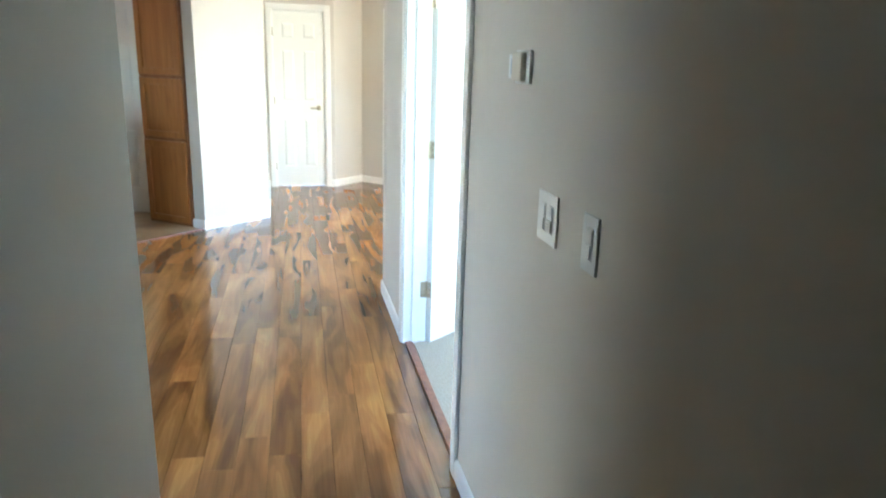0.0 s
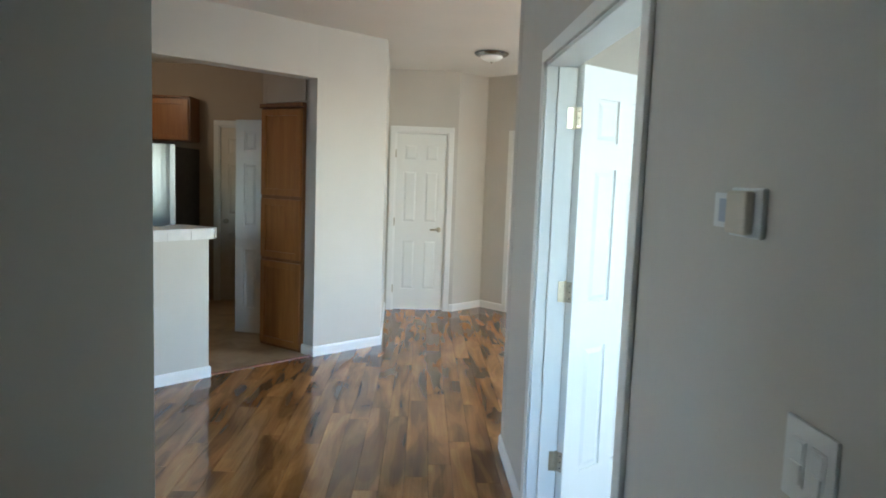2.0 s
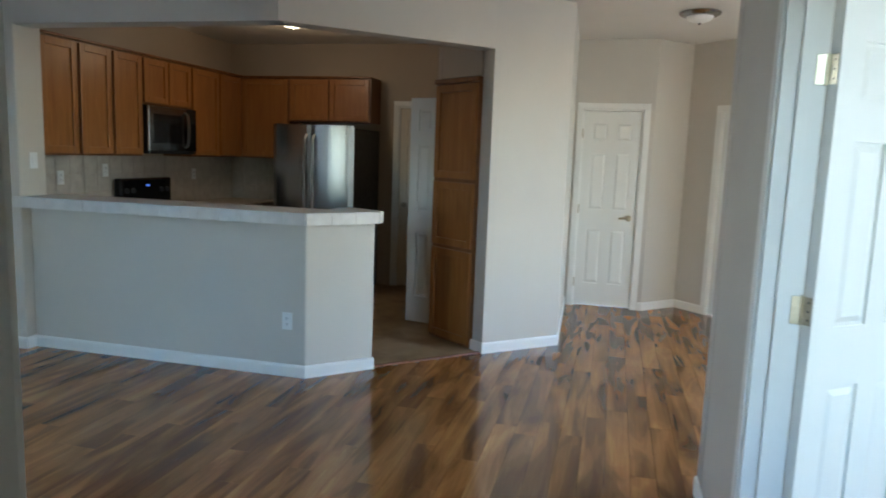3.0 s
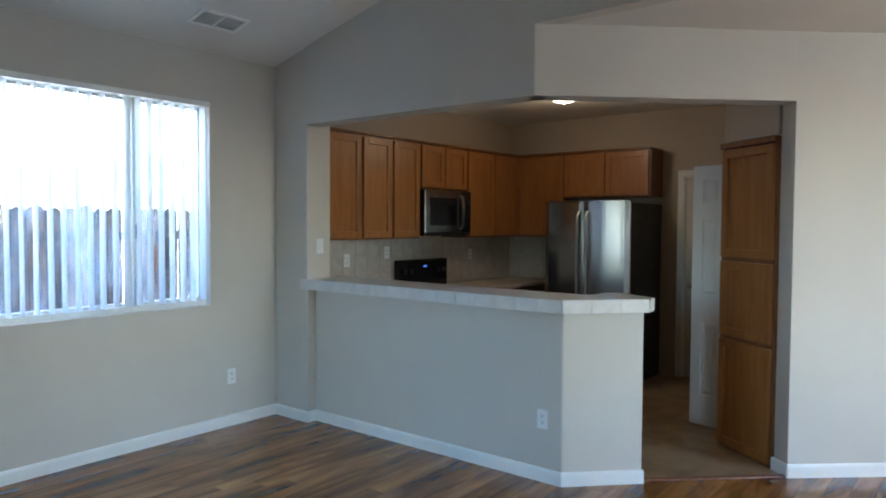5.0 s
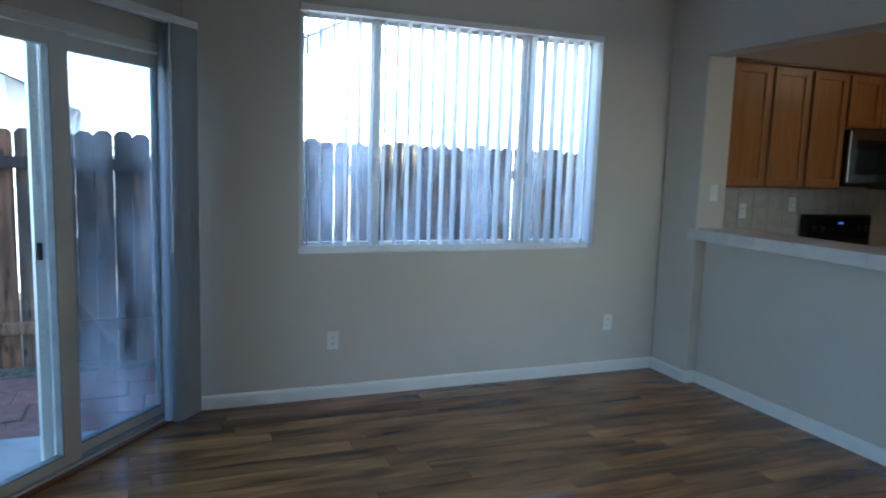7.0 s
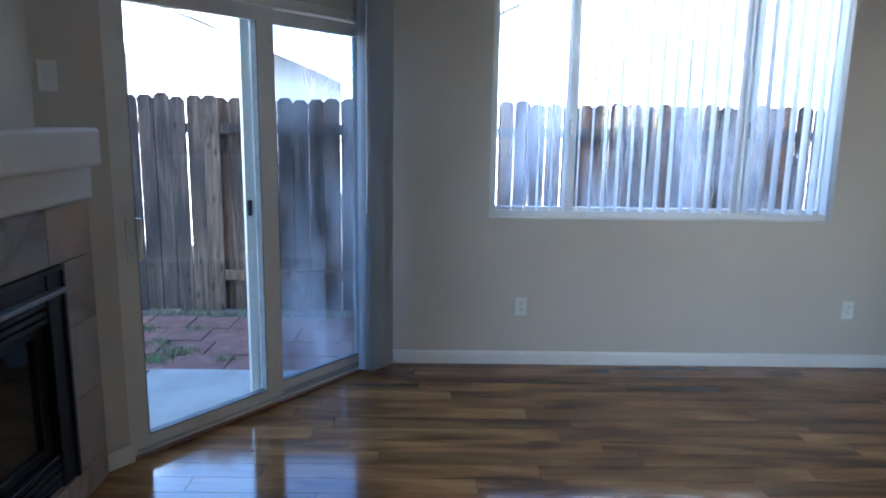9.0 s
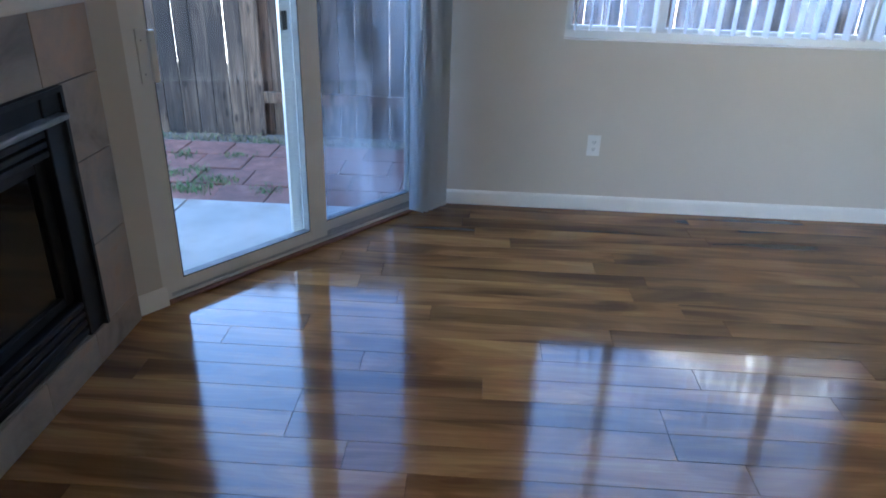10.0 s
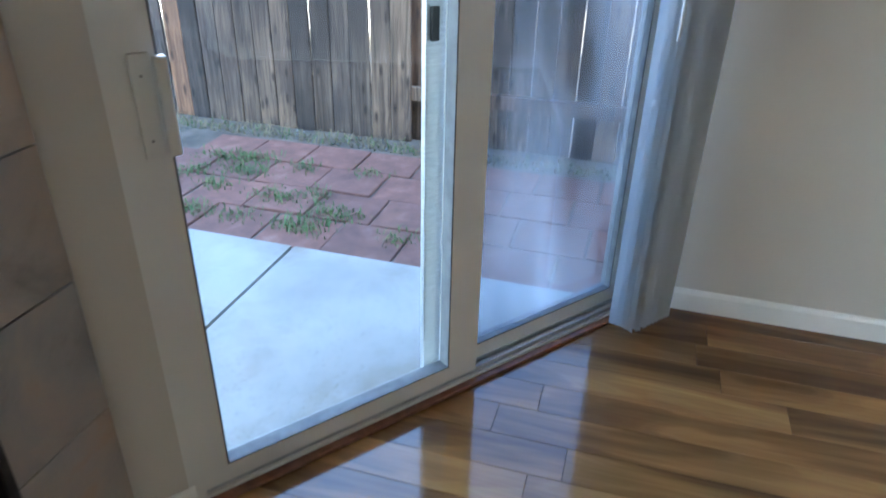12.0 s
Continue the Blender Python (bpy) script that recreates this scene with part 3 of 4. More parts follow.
FDM = frame_of(N2, N3)
casing("closet_door_frame", FDM @ pose(0.10, 0, 0), 0.605, 2.04)
panel_door("closet_door", FDM @ pose(0.10 + 0.02 + 0.567, -0.03, 0.012, 0, 0, 180), 0.567, 2.005, DOORWHITE, "white six-panel closet door, closed, with brass lever", knob_side=1)
part("lever", boxes((0.567 - 0.065 - 0.10, -0.0745, 0.920, 0.567 - 0.058, -0.0575, 0.940), bevel=0.005), BRASS, bpy.data.objects["closet_door"], "brass lever handle")
for z in (0.25, 1.02, 1.79):
    part("hinge", boxes((0.588, -0.012, z - 0.045, 0.602, 0.008, z + 0.045), bevel=0.002), BRASS, bpy.data.objects["closet_door_frame"])

D2 = frame_of(N0, N1)
casing("entry_closet_frame", D2 @ pose(FD2[0], 0, 0), FD2[1] - FD2[0], 2.04)
panel_door("entry_closet_door", D2 @ pose(FD2[1] - 0.02, -0.03, 0.012, 0, 0, 180), FD2[1] - FD2[0] - 0.04, 2.005, DOORWHITE, "white six-panel entry door, closed", knob_side=1)

KD = frame_of((-0.84, KB), (W - 0.15, KB))
casing("kitchen_door_frame", KD @ pose(0.51, 0, 0), 0.74, 2.04, label="cream painted door casing in the kitchen wall")
panel_door("kitchen_door", KD @ pose(0.53, -0.03, 0.012), 0.70, 2.005, CREAM, "cream painted kitchen door, closed, with knob", knob_side=1)
lx, ly = -1.465 + 0.93, 7.285 - 7.16
panel_door("pantry_door", pose(-0.97, 7.172, 0.012, 0, 0, math.degrees(math.atan2(ly, lx))), 0.51, 1.99, DOORWHITE, "white six-panel laundry door standing open", knob_side=-1)

# ---- baseboards, floor strips ----
baseboard([
    [(-3.79, 5.40), (W, 5.40), (W, 2.05), (-4.14, 2.019)],
    [HW[2], HW[1], (-3.79, 5.484), (-3.79, 5.40)],
    [(-1.362, 5.928), HW[2]],
    [(-2.866, 1.0266), SD_B],
    [N3, WC, KO, (-0.71, 6.580)],
    [(N1[0] + 0.25, N1[1] - 0.25), N1, N2, (0.618, 8.63)],
    [EA, east(DOOR_Y0 - 0.057)], [east(DOOR_Y1 + 0.057), EB, (3, 4.60)],
    [(-0.095, 1.78), (-0.095, -1.6)],
    [(-1.3, 0.875), (-0.215, 0.875), (-0.215, 1.78), (-0.095, 1.78)],
    [(-1.35, KB), (-0.94, KB)],
])
st = frame_of(east(DOOR_Y0), east(DOOR_Y1)) @ pose(0, -0.03, 0)
tagged(part("threshold", boxes((0.02, -0.022, 0.0, DOOR_Y1 - DOOR_Y0 - 0.02, 0.022, 0.014), bevel=0.005), REDWOOD, m=st), "reddish wood strip between laminate and carpet", "threshold", kind="structure")
tagged(part("threshold", boxes((0, -0.02, 0.0, span(HW[2], KO), 0.02, 0.012), bevel=0.005), REDWOOD, m=frame_of((-1.29, 5.87), (-0.616, 6.51))), "wood strip between laminate and kitchen vinyl", "threshold", kind="structure")
kitchen = [(-3.79, 5.60), (-1.68, 5.60), (-1.305, 5.87), (-0.63, 6.52), (-0.735, 6.60), (-1.138, 6.90), (-0.945, 7.14), (-0.945, KB + 0.13), (W, KB + 0.13), (W, 5.65)]
tagged(part("kitchen_floor", prism(kitchen, -0.02, 0.004), KITFLOOR), "mottled tan kitchen vinyl floor", "floor", kind="structure")


# ---- plates: outlets, switches, thermostat ----
def plate_on(name, m, label, category, w=0.072, h=0.116, holes=2, rockers=0):
    """Plate centred on m, y out of the wall."""
    p = base(name, m, label, category)
    part("cover_plate", boxes((-w / 2, 0.0005, -h / 2, w / 2, 0.006, h / 2), bevel=0.002), PLATE, p)
    for i in range(holes):
        z = (i - 0.5) * 0.04
        s = part("socket", boxes((-0.016, 0.005, z - 0.014, 0.016, 0.0085, z + 0.014), bevel=0.003), PLATE, p)
        for x in (-0.0065, 0.0065):
            part("slot", boxes((x - 0.0013, 0.008, z - 0.003, x + 0.0013, 0.0092, z + 0.007)), DARKSLOT, s)
        part("ground_hole", boxes((-0.002, 0.008, z - 0.010, 0.002, 0.0092, z - 0.0055)), DARKSLOT, s)
    for i in range(rockers):
        x = (i - (rockers - 1) / 2) * 0.046
        s = part("rocker", boxes((x - 0.0165, 0.005, -0.033, x + 0.0165, 0.0075, 0.033), bevel=0.001), PLATE, p)
        part("paddle", boxes((x - 0.0125, 0.0070, -0.029, x + 0.0125, 0.0105, -0.001), (x - 0.0125, 0.0070, 0.001, x + 0.0125, 0.0088, 0.029), bevel=0.0012), PLATE, s)
    return p


WEST = frame_of((W, 9), (W, 0))
OUT = "white duplex outlet with cover plate on the wall"
plate_on("wall_outlet", WEST @ pose(9 - 2.912, 0, 0.378), OUT, "outlet")
plate_on("wall_outlet", WEST @ pose(9 - 4.982, 0, 0.380), OUT, "outlet")
plate_on("wall_outlet", frame_of(HW[1], HW[0]) @ pose(0.130, 0, 0.381), "white duplex outlet on the half wall", "outlet")
EAST = frame_of(east(0), east(9))
plate_on("light_switch", EAST @ pose(1.667, 0, 1.175), "white two-gang rocker switch plate", "switch", w=0.118, rockers=2, holes=0)
plate_on("light_switch", EAST @ pose(1.43, 0, 1.175), "white single rocker switch plate", "switch", rockers=1, holes=0)
plate_on("light_switch", pose(-3.79, 5.525, 1.37, 0, 0, -90), "small white switch plate on the wall end", "switch", w=0.07, h=0.116, rockers=1, holes=0)
plate_on("fireplace_switch", frame_of(SD_A, SD_B) @ pose(span(SD_A, SD_B) + 0.09, 0, 1.66), "white wall switch beside the mantel", "switch", rockers=1, holes=0)

th = base("thermostat", EAST @ pose(1.90, 0, 1.507), "white wall thermostat with grey display", "thermostat")
part("backplate", boxes((-0.062, 0.0005, -0.040, 0.045, 0.010, 0.040), bevel=0.003), PLATE, th)
part("housing", boxes((-0.040, 0.0095, -0.035, 0.030, 0.026, 0.035), bevel=0.005), CREAM, th, "taupe plastic housing")
part("cover", boxes((0.048, 0.0005, -0.030, 0.115, 0.006, 0.030), bevel=0.002), PLATE, th)
part("display", boxes((0.056, 0.006, -0.020, 0.092, 0.0075, 0.020)), BLUEGREY, th)

# ---- ceiling fixtures ----
def flush_light(name, x, y, z, r, metal, glass, label):
    f = base(name, pose(x, y, z), label, "ceiling light")
    part("canopy", lathe([(r * 0.55, 0.0), (r * 1.0, -0.003), (r * 1.05, -0.012), (r * 1.0, -0.024), (r * 0.86, -0.036), (r * 0.68, -0.040)], 36), metal, f, "brushed metal ring")
    part("glass_bowl", lathe([(r * 0.70, -0.030), (r * 0.65, -0.050), (r * 0.50, -0.070), (r * 0.28, -0.082), (r * 0.06, -0.087)], 36), glass, f, "frosted white glass bowl")
    part("finial", lathe([(0.008, -0.084), (0.012, -0.093), (0.004, -0.102)], 12), metal, f)
    return f


flush_light("ceiling_light", 0.875, 7.37, FLAT, 0.155, CHROME, LAMPGLASS, "unlit flush ceiling light with metal ring and frosted bowl")
flush_light("kitchen_light", -2.68, 7.42, FLAT, 0.19, NICKEL, GLOW, "lit flush ceiling light with frosted bowl in the kitchen")
kl = new("kitchen_lamp", bpy.data.lights.new("kitchen_lamp", "POINT"))
kl.data.energy, kl.data.color, kl.data.shadow_soft_size = 0.42, (1.0, 0.72, 0.42), 0.12
kl.matrix_world = pose(-2.68, 7.42, FLAT - 0.27)

slope = math.degrees(math.atan(0.25))
vz = 2.79 + 0.25 * (-3.74 - W)
vent = base("ceiling_vent", pose(-3.74, 4.60, vz, 0, -slope, 0) @ pose(0, 0, -0.001, 180, 0, 0), "white louvred ceiling air vent", "vent")
part("frame", boxes((-0.10, -0.18, 0, 0.10, -0.155, 0.012), (-0.10, 0.155, 0, 0.10, 0.18, 0.012), (-0.10, -0.155, 0, -0.078, 0.155, 0.012), (0.078, -0.155, 0, 0.10, 0.155, 0.012), (-0.078, -0.008, 0.0, 0.078, 0.008, 0.012)), WHITE, vent)
part("backing", boxes((-0.08, -0.157, 0.0, 0.08, 0.157, 0.001)), DARKSLOT, vent)
for i in range(9):
    for y0, tilt in ((-0.152, -18), (0.010, -62)):
        part("slat", boxes((-0.009, 0, -0.0008, 0.009, 0.142, 0.0008)), WHITE, vent, m=pose(-0.068 + i * 0.017, y0, 0.007, 0, tilt, 0))

# ---- west window and its blinds ----
wz0, wz1, wy0, wy1 = 0.938, 2.432, 2.693, 4.808
win = base("window_1", pose(W - 0.10, wy0, wz0), "white vinyl three-panel slider window", "window", kind="structure")
L, H = wy1 - wy0, wz1 - wz0
part("window_frame", boxes((-0.04, 0.0, 0, 0.04, 0.030, H), (-0.04, L - 0.030, 0, 0.04, L, H), (-0.04, 0.030, 0, 0.04, L - 0.030, 0.04), (-0.04, 0.030, H - 0.04, 0.04, L - 0.030, H)), VINYL, win)
m1, m2 = 3.19 - wy0, 4.275 - wy0
for y in (m1, m2):
    part("mullion", boxes((-0.035, y - 0.020, 0.04, 0.035, y + 0.020, H - 0.04), bevel=0.004), VINYL, win)
    part("sash_lock", boxes((0.034, y - 0.012, 0.50, 0.05, y + 0.012, 0.60), bevel=0.004), ALU, win)
for a, b in ((0.030, m1 - 0.020), (m1 + 0.020, m2 - 0.020), (m2 + 0.020, L - 0.030)):
    part("sash", boxes((-0.018, a, 0.04, 0.012, a + 0.014, H - 0.04), (-0.018, b - 0.014, 0.04, 0.012, b, H - 0.04), (-0.018, a, 0.04, 0.012, b, 0.06), (-0.018, a, H - 0.06, 0.012, b, H - 0.04)), VINYL, win)
    g = part("pane", boxes((-0.006, a + 0.012, 0.058, -0.002, b - 0.012, H - 0.058)), VEILED, win, "clear glass with the window glare put in as haze")
    g.visible_shadow = False


def slat_mesh(h, w=0.088):
    """One vertical vane, gently curved, hanging from z 0 down; its width along x."""
    bm = bmesh.new()
    rows = []
    for z in (0, -h * 0.5, -h):
        rows.append([bm.verts.new((w * (k / 4 - 0.5), 0.006 * (1 - (k / 2 - 1) ** 2), z)) for k in range(5)])
    for a, b in zip(rows, rows[1:]):
        for k in range(4):
            bm.faces.new((a[k], a[k + 1], b[k + 1], b[k]))
    bmesh.ops.solidify(bm, geom=bm.faces[:], thickness=0.0008)
    return bm


bl = base("window_blinds", pose(W - 0.012, wy0, wz1), "white vertical blinds, vanes turned open", "blinds")
part("head_rail", boxes((-0.028, 0.004, -0.042, 0.03, L - 0.004, -0.002), bevel=0.003), WHITE, bl)
vane = part("vane", slat_mesh(H - 0.085), BLIND, bl)
rng = random.Random(4)
n = 26
for i in range(n):
    y = 0.05 + (L - 0.10) * i / (n - 1)
    ang = -3 + rng.uniform(-3, 3)
    ob = vane if i == 0 else vane.copy()
    if i:
        scene.collection.objects.link(ob)
    ob.matrix_basis = pose(-0.004, y, -0.044, 0, rng.uniform(-0.3, 0.3), ang)
part("chain", lathe([(0.0025, -0.95), (0.0025, -0.04)], 6), PLATE, bl, m=pose(0.02, L - 0.03, 0))

# ---- sliding glass door in the diagonal wall ----
SDM = frame_of(SD_A, SD_B)
SL = span(SD_A, SD_B)
sd = base("sliding_door", SDM @ pose(0.058, -0.072, 0), "white framed sliding glass patio door, closed", "sliding door", kind="structure")
DW, DH = 1.615, 2.10
part("door_frame", boxes((0, -0.06, 0, 0.04, 0.06, DH), (DW - 0.04, -0.06, 0, DW, 0.06, DH), (0.04, -0.06, DH - 0.045, DW - 0.04, 0.06, DH), (0.04, -0.06, 0, DW - 0.04, 0.06, 0.022)), VINYL, sd)
part("track", boxes((0.04, 0.012, 0.022, DW - 0.04, 0.016, 0.036), (0.04, 0.046, 0.022, DW - 0.04, 0.050, 0.040), (0.04, -0.03, 0.022, DW - 0.04, -0.026, 0.036)), ALU, sd, "aluminium sill track")


def leaf(nm, a, b, y, mat, label, wa=0.062):
    p = part(nm, boxes((a, y - 0.02, 0.036, a + wa, y + 0.02, DH - 0.05), (b - 0.062, y - 0.02, 0.036, b, y + 0.02, DH - 0.05), (a + wa, y - 0.02, 0.036, b - 0.062, y + 0.02, 0.088), (a + wa, y - 0.02, DH - 0.12, b - 0.062, y + 0.02, DH - 0.05)), VINYL, sd, label)
    g = part("pane", boxes((a + wa - 0.002, y - 0.003, 0.086, b - 0.06, y + 0.003, DH - 0.118)), mat, p)
    g.visible_shadow = False
    part("gasket", boxes((a + wa - 0.0005, y - 0.0205, 0.0875, a + wa + 0.004, y + 0.0205, DH - 0.1195), (b - 0.066, y - 0.0205, 0.0875, b - 0.0615, y + 0.0205, DH - 0.1195), (a + wa + 0.004, y - 0.0205, 0.0875, b - 0.066, y + 0.0205, 0.092)), RUBBER, p)
    return p


leaf("fixed_panel", 0.04, 0.82, -0.008, HAZED, "fixed glass panel, darker tinted with a patchy milky haze")
slide = leaf("sliding_panel", 0.737, DW - 0.04, 0.034, GLASS, "sliding glass panel", 0.105)
screen = part("screen_stile", boxes((0.812, -0.055, 0.03, 0.872, -0.035, DH - 0.05), bevel=0.003), ALU, sd, "aluminium screen door stile")
part("screen_latch", boxes((0.838, -0.036, 1.02, 0.860, -0.026, 1.10), bevel=0.002), BLACK, screen)
hx = DW - 0.04 - 0.035
part("handle", boxes((hx - 0.014, 0.054, 0.895, hx + 0.022, 0.062, 1.09), bevel=0.002), VINYL, slide, "cream pull handle with screws")
part("pull", boxes((hx - 0.040, 0.060, 0.90, hx - 0.016, 0.085, 1.085), bevel=0.006), VINYL, sd, "cream pull grip")
for z in (0.93, 1.05):
    part("screw", lathe([(0.003, 0), (0.003, 0.0016)], 10), GREYPLASTIC, sd, m=pose(hx + 0.005, 0.062, z, -90, 0, 0))
tagged(part("threshold", boxes((0.0, 0.0, 0.0, DW, 0.034, 0.012), bevel=0.004), REDWOOD, m=SDM @ pose(0.058, -0.022, 0)), "reddish wood strip along the patio door", "threshold", kind="structure")

vb = base("patio_blinds", SDM @ pose(0, 0, 0), "white vertical blinds stacked open beside the patio door", "blinds")
part("head_rail", boxes((0.04, 0.062, 2.200, SL - 0.02, 0.125, 2.240), bevel=0.004), WHITE, vb)
for u in (0.12, 0.9, SL - 0.12):
    part("bracket", boxes((u - 0.012, 0.001, 2.215, u + 0.012, 0.0625, 2.247), bevel=0.002), WHITE, vb)
v2 = part("vane", slat_mesh(2.155), BLIND, vb)
nst = 17
for i in range(nst):
    ob = v2 if i == 0 else v2.copy()
    if i:
        scene.collection.objects.link(ob)
    ob.matrix_basis = pose(0.074 + 0.0104 * i, 0.093 + rng.uniform(-0.002, 0.002), 2.197, 0, 0, 98 + rng.uniform(-5, 5))
ob = v2.copy()
scene.collection.objects.link(ob)
ob.matrix_basis = pose(0.262, 0.088, 2.197, 0, 0, 103)
part("wand", lathe([(0.005, 1.0), (0.005, 2.20)], 8), PLATE, vb, m=pose(0.30, 0.142, 0))

# ---- fireplace ----
FY, FX0, FX1 = 1.03, -2.655, -1.225
fp = base("fireplace", pose(-0.095, -0.055, 0), "tiled gas fireplace with painted mantel", "fireplace")
part("surround_core", boxes((FX0 + 0.03, 0.935, 0, -2.42, FY - 0.012, 1.215), (-1.435, 0.935, 0, FX1, FY - 0.012, 1.215), (-2.445, 0.935, 0, -1.435, FY - 0.012, 0.13), (-2.445, 0.935, 0.97, -1.435, FY - 0.012, 1.215)), FIREGROUT, fp)
mant = part("mantel", boxes((-2.41, 0.935, 1.338, -1.16, 1.215, 1.472), bevel=0.012), PAINT, fp, "greige painted stepped mantel shelf")
part("mantel_step", boxes((-2.47, 0.935, 1.212, -1.20, 1.145, 1.337), bevel=0.012), PAINT, mant)
fbx = part("firebox", boxes((-2.40, 0.936, 0.17, -1.48, 0.944, 0.93), (-2.42, 0.936, 0.17, -2.40, 0.98, 0.93), (-1.48, 0.936, 0.17, -1.46, 0.98, 0.93), (-2.40, 0.944, 0.15, -1.48, 0.98, 0.17), (-2.40, 0.944, 0.93, -1.48, 0.98, 0.95)), BLACK, fp, "black metal firebox", m=pose(0.025, 0, 0))
for a, b in ((-2.435, -2.34), (-1.54, -1.445)):
    part("face_frame", boxes((a, 0.94, 0.135, b, 1.032, 0.965), bevel=0.004), BLACK, fbx)
part("top_trim", boxes((-2.445, 1.0, 0.955, -1.435, 1.042, 0.972), (-2.445, 1.0, 0.130, -2.430, 1.042, 0.955), (-1.45, 1.0, 0.130, -1.435, 1.042, 0.955)), GUN, fbx)
part("hood", boxes((-2.42, 0.98, 0.875, -1.46, 1.065, 0.895), bevel=0.006), HOODMETAL, fbx, "grey metal hood strip")
part("upper_grille", boxes((-2.43, 0.96, 0.895, -1.45, 1.025, 0.957)), BLACK, fbx)
for z in (0.775, 0.805, 0.835):
    part("louvre", boxes((-2.34, 0.985, z, -1.54, 1.025, z + 0.022), bevel=0.005), BLACK, fbx)
for z in (0.145, 0.178, 0.211, 0.244):
    part("louvre", boxes((-2.34, 0.985, z, -1.54, 1.028, z + 0.024), bevel=0.005), BLACK, fbx)
part("glass_frame", boxes((-2.34, 0.97, 0.275, -2.29, 1.0, 0.77), (-1.59, 0.97, 0.275, -1.54, 1.0, 0.77), (-2.29, 0.97, 0.275, -1.59, 1.0, 0.31), (-2.29, 0.97, 0.735, -1.59, 1.0, 0.77), bevel=0.004), BLACK, fbx)
part("glass", boxes((-2.29, 0.978, 0.31, -1.59, 0.984, 0.735)), DARKGLASS, fbx, "dark fireplace glass")

# ---- breakfast bar ----
def offset_bar(d):
    return [(-3.86, 5.484 - d), (-1.62 + 0.42 * d, 5.484 - d), (-1.272 + 0.46 * d, 5.838 - 0.45 * d)]


o = offset_bar(0.088)
bar_poly = [*o, (-1.245, 5.905), (-1.53, 6.045), (-1.82, 5.79), (-3.79, 5.79)]
bar = base("bar_countertop", pose(0, 0, 0), "off-white tiled breakfast bar top on the half wall", "countertop")
part("substrate", prism([(x, y) for x, y in bar_poly], 1.042, 1.105), GROUT, bar)


# ---- kitchen ----
def framed_front(nm, w, h, parent, m, label="", mat=OAK):
    """A recessed-panel cabinet front: x across, y out, z up."""
    f = part(nm, boxes((0, 0, 0, 0.055, 0.022, h), (w - 0.055, 0, 0, w, 0.022, h), (0.055, 0, 0, w - 0.055, 0.022, 0.055), (0.055, 0, h - 0.055, w - 0.055, 0.022, h), bevel=0.003), mat, parent, label, m=m)
    part("panel", boxes((0.05, 0.002, 0.05, w - 0.05, 0.009, h - 0.05)), mat, f)
    return f


def cabinet(name, m, w, h, d, fronts, label, crown=False):
    """x along the run, y out of the wall from the back, z from its foot; fronts are (x0, x1, z0, z1)."""
    c = base(name, m, label, "cabinet")
    part("body", boxes((0.001, 0.001, 0, w - 0.001, d, h)), OAKEDGE, c)
    for x0, x1, z0, z1 in fronts:
        framed_front("door", x1 - x0, z1 - z0, c, pose(x0, d + 0.0005, z0))
    if crown:
        part("crown", boxes((0, 0.002, h + 0.0005, w, d + 0.03, h + 0.022), bevel=0.006), OAKEDGE, c)
    return c


def run_fronts(w, h, n):
    g = 0.016
    return [(g + i * (w - g) / n, (i + 1) * (w - g) / n, g, h - g) for i in range(n)]


KW = frame_of((W, KB), (W, 5.0))
def west_unit(name, y0, y1, z0, z1, n, label, d=0.32, **k):
    return cabinet(name, KW @ pose(KB - y1, 0, z0), y1 - y0, z1 - z0, d, run_fronts(y1 - y0, z1 - z0, n), label, **k)


UP = "golden oak wall cabinet with recessed-panel door"
west_unit("wall_cabinet", 5.652, 6.05, 1.41, 2.30, 1, UP, crown=True)
west_unit("wall_cabinet", 6.05, 6.432, 1.41, 2.30, 1, UP, crown=True)
west_unit("wall_cabinet", 6.432, 6.815, 1.41, 2.30, 1, UP, crown=True)
west_unit("wall_cabinet", 6.815, 7.55, 1.875, 2.30, 2, "short golden oak wall cabinet above the microwave", crown=True)
west_unit("wall_cabinet", 7.55, 8.05, 1.41, 2.30, 1, UP, crown=True)
west_unit("wall_cabinet", 8.05, 8.50, 1.41, 2.30, 1, UP, crown=True)
KN = frame_of((-0.84, KB), (W, KB))
def north_unit(name, x0, x1, z0, z1, n, label, d=0.32, **k):
    return cabinet(name, KN @ pose(-0.84 - x1, 0, z0), x1 - x0, z1 - z0, d, run_fronts(x1 - x0, z1 - z0, n), label, **k)


north_unit("wall_cabinet", -3.868, -3.27, 1.41, 2.30, 1, UP, crown=True)
north_unit("wall_cabinet", -3.27, -2.31, 1.83, 2.30, 2, "wide golden oak cabinet over the refrigerator", crown=True)
BASE = "golden oak base cabinet under the counter"
west_unit("base_cabinet", 5.70, 6.35, 0.0, 0.87, 1, BASE, d=0.60)
west_unit("base_cabinet", 6.35, 6.77, 0.0, 0.87, 1, BASE, d=0.60)
west_unit("base_cabinet", 7.55, 8.22, 0.0, 0.87, 1, BASE, d=0.60)
for r in ((W + 0.005, 5.65, 0.875, -3.56, 6.765, 0.915), (W + 0.005, 7.555, 0.875, -3.56, 8.84, 0.915)):
    tagged(part("kitchen_countertop", boxes(r, bevel=0.006), COUNTER), "beige kitchen countertop along the wall", "countertop")
bs = base("backsplash", pose(0, 0, 0), "beige tiled backsplash behind the counter", "backsplash", kind="structure")
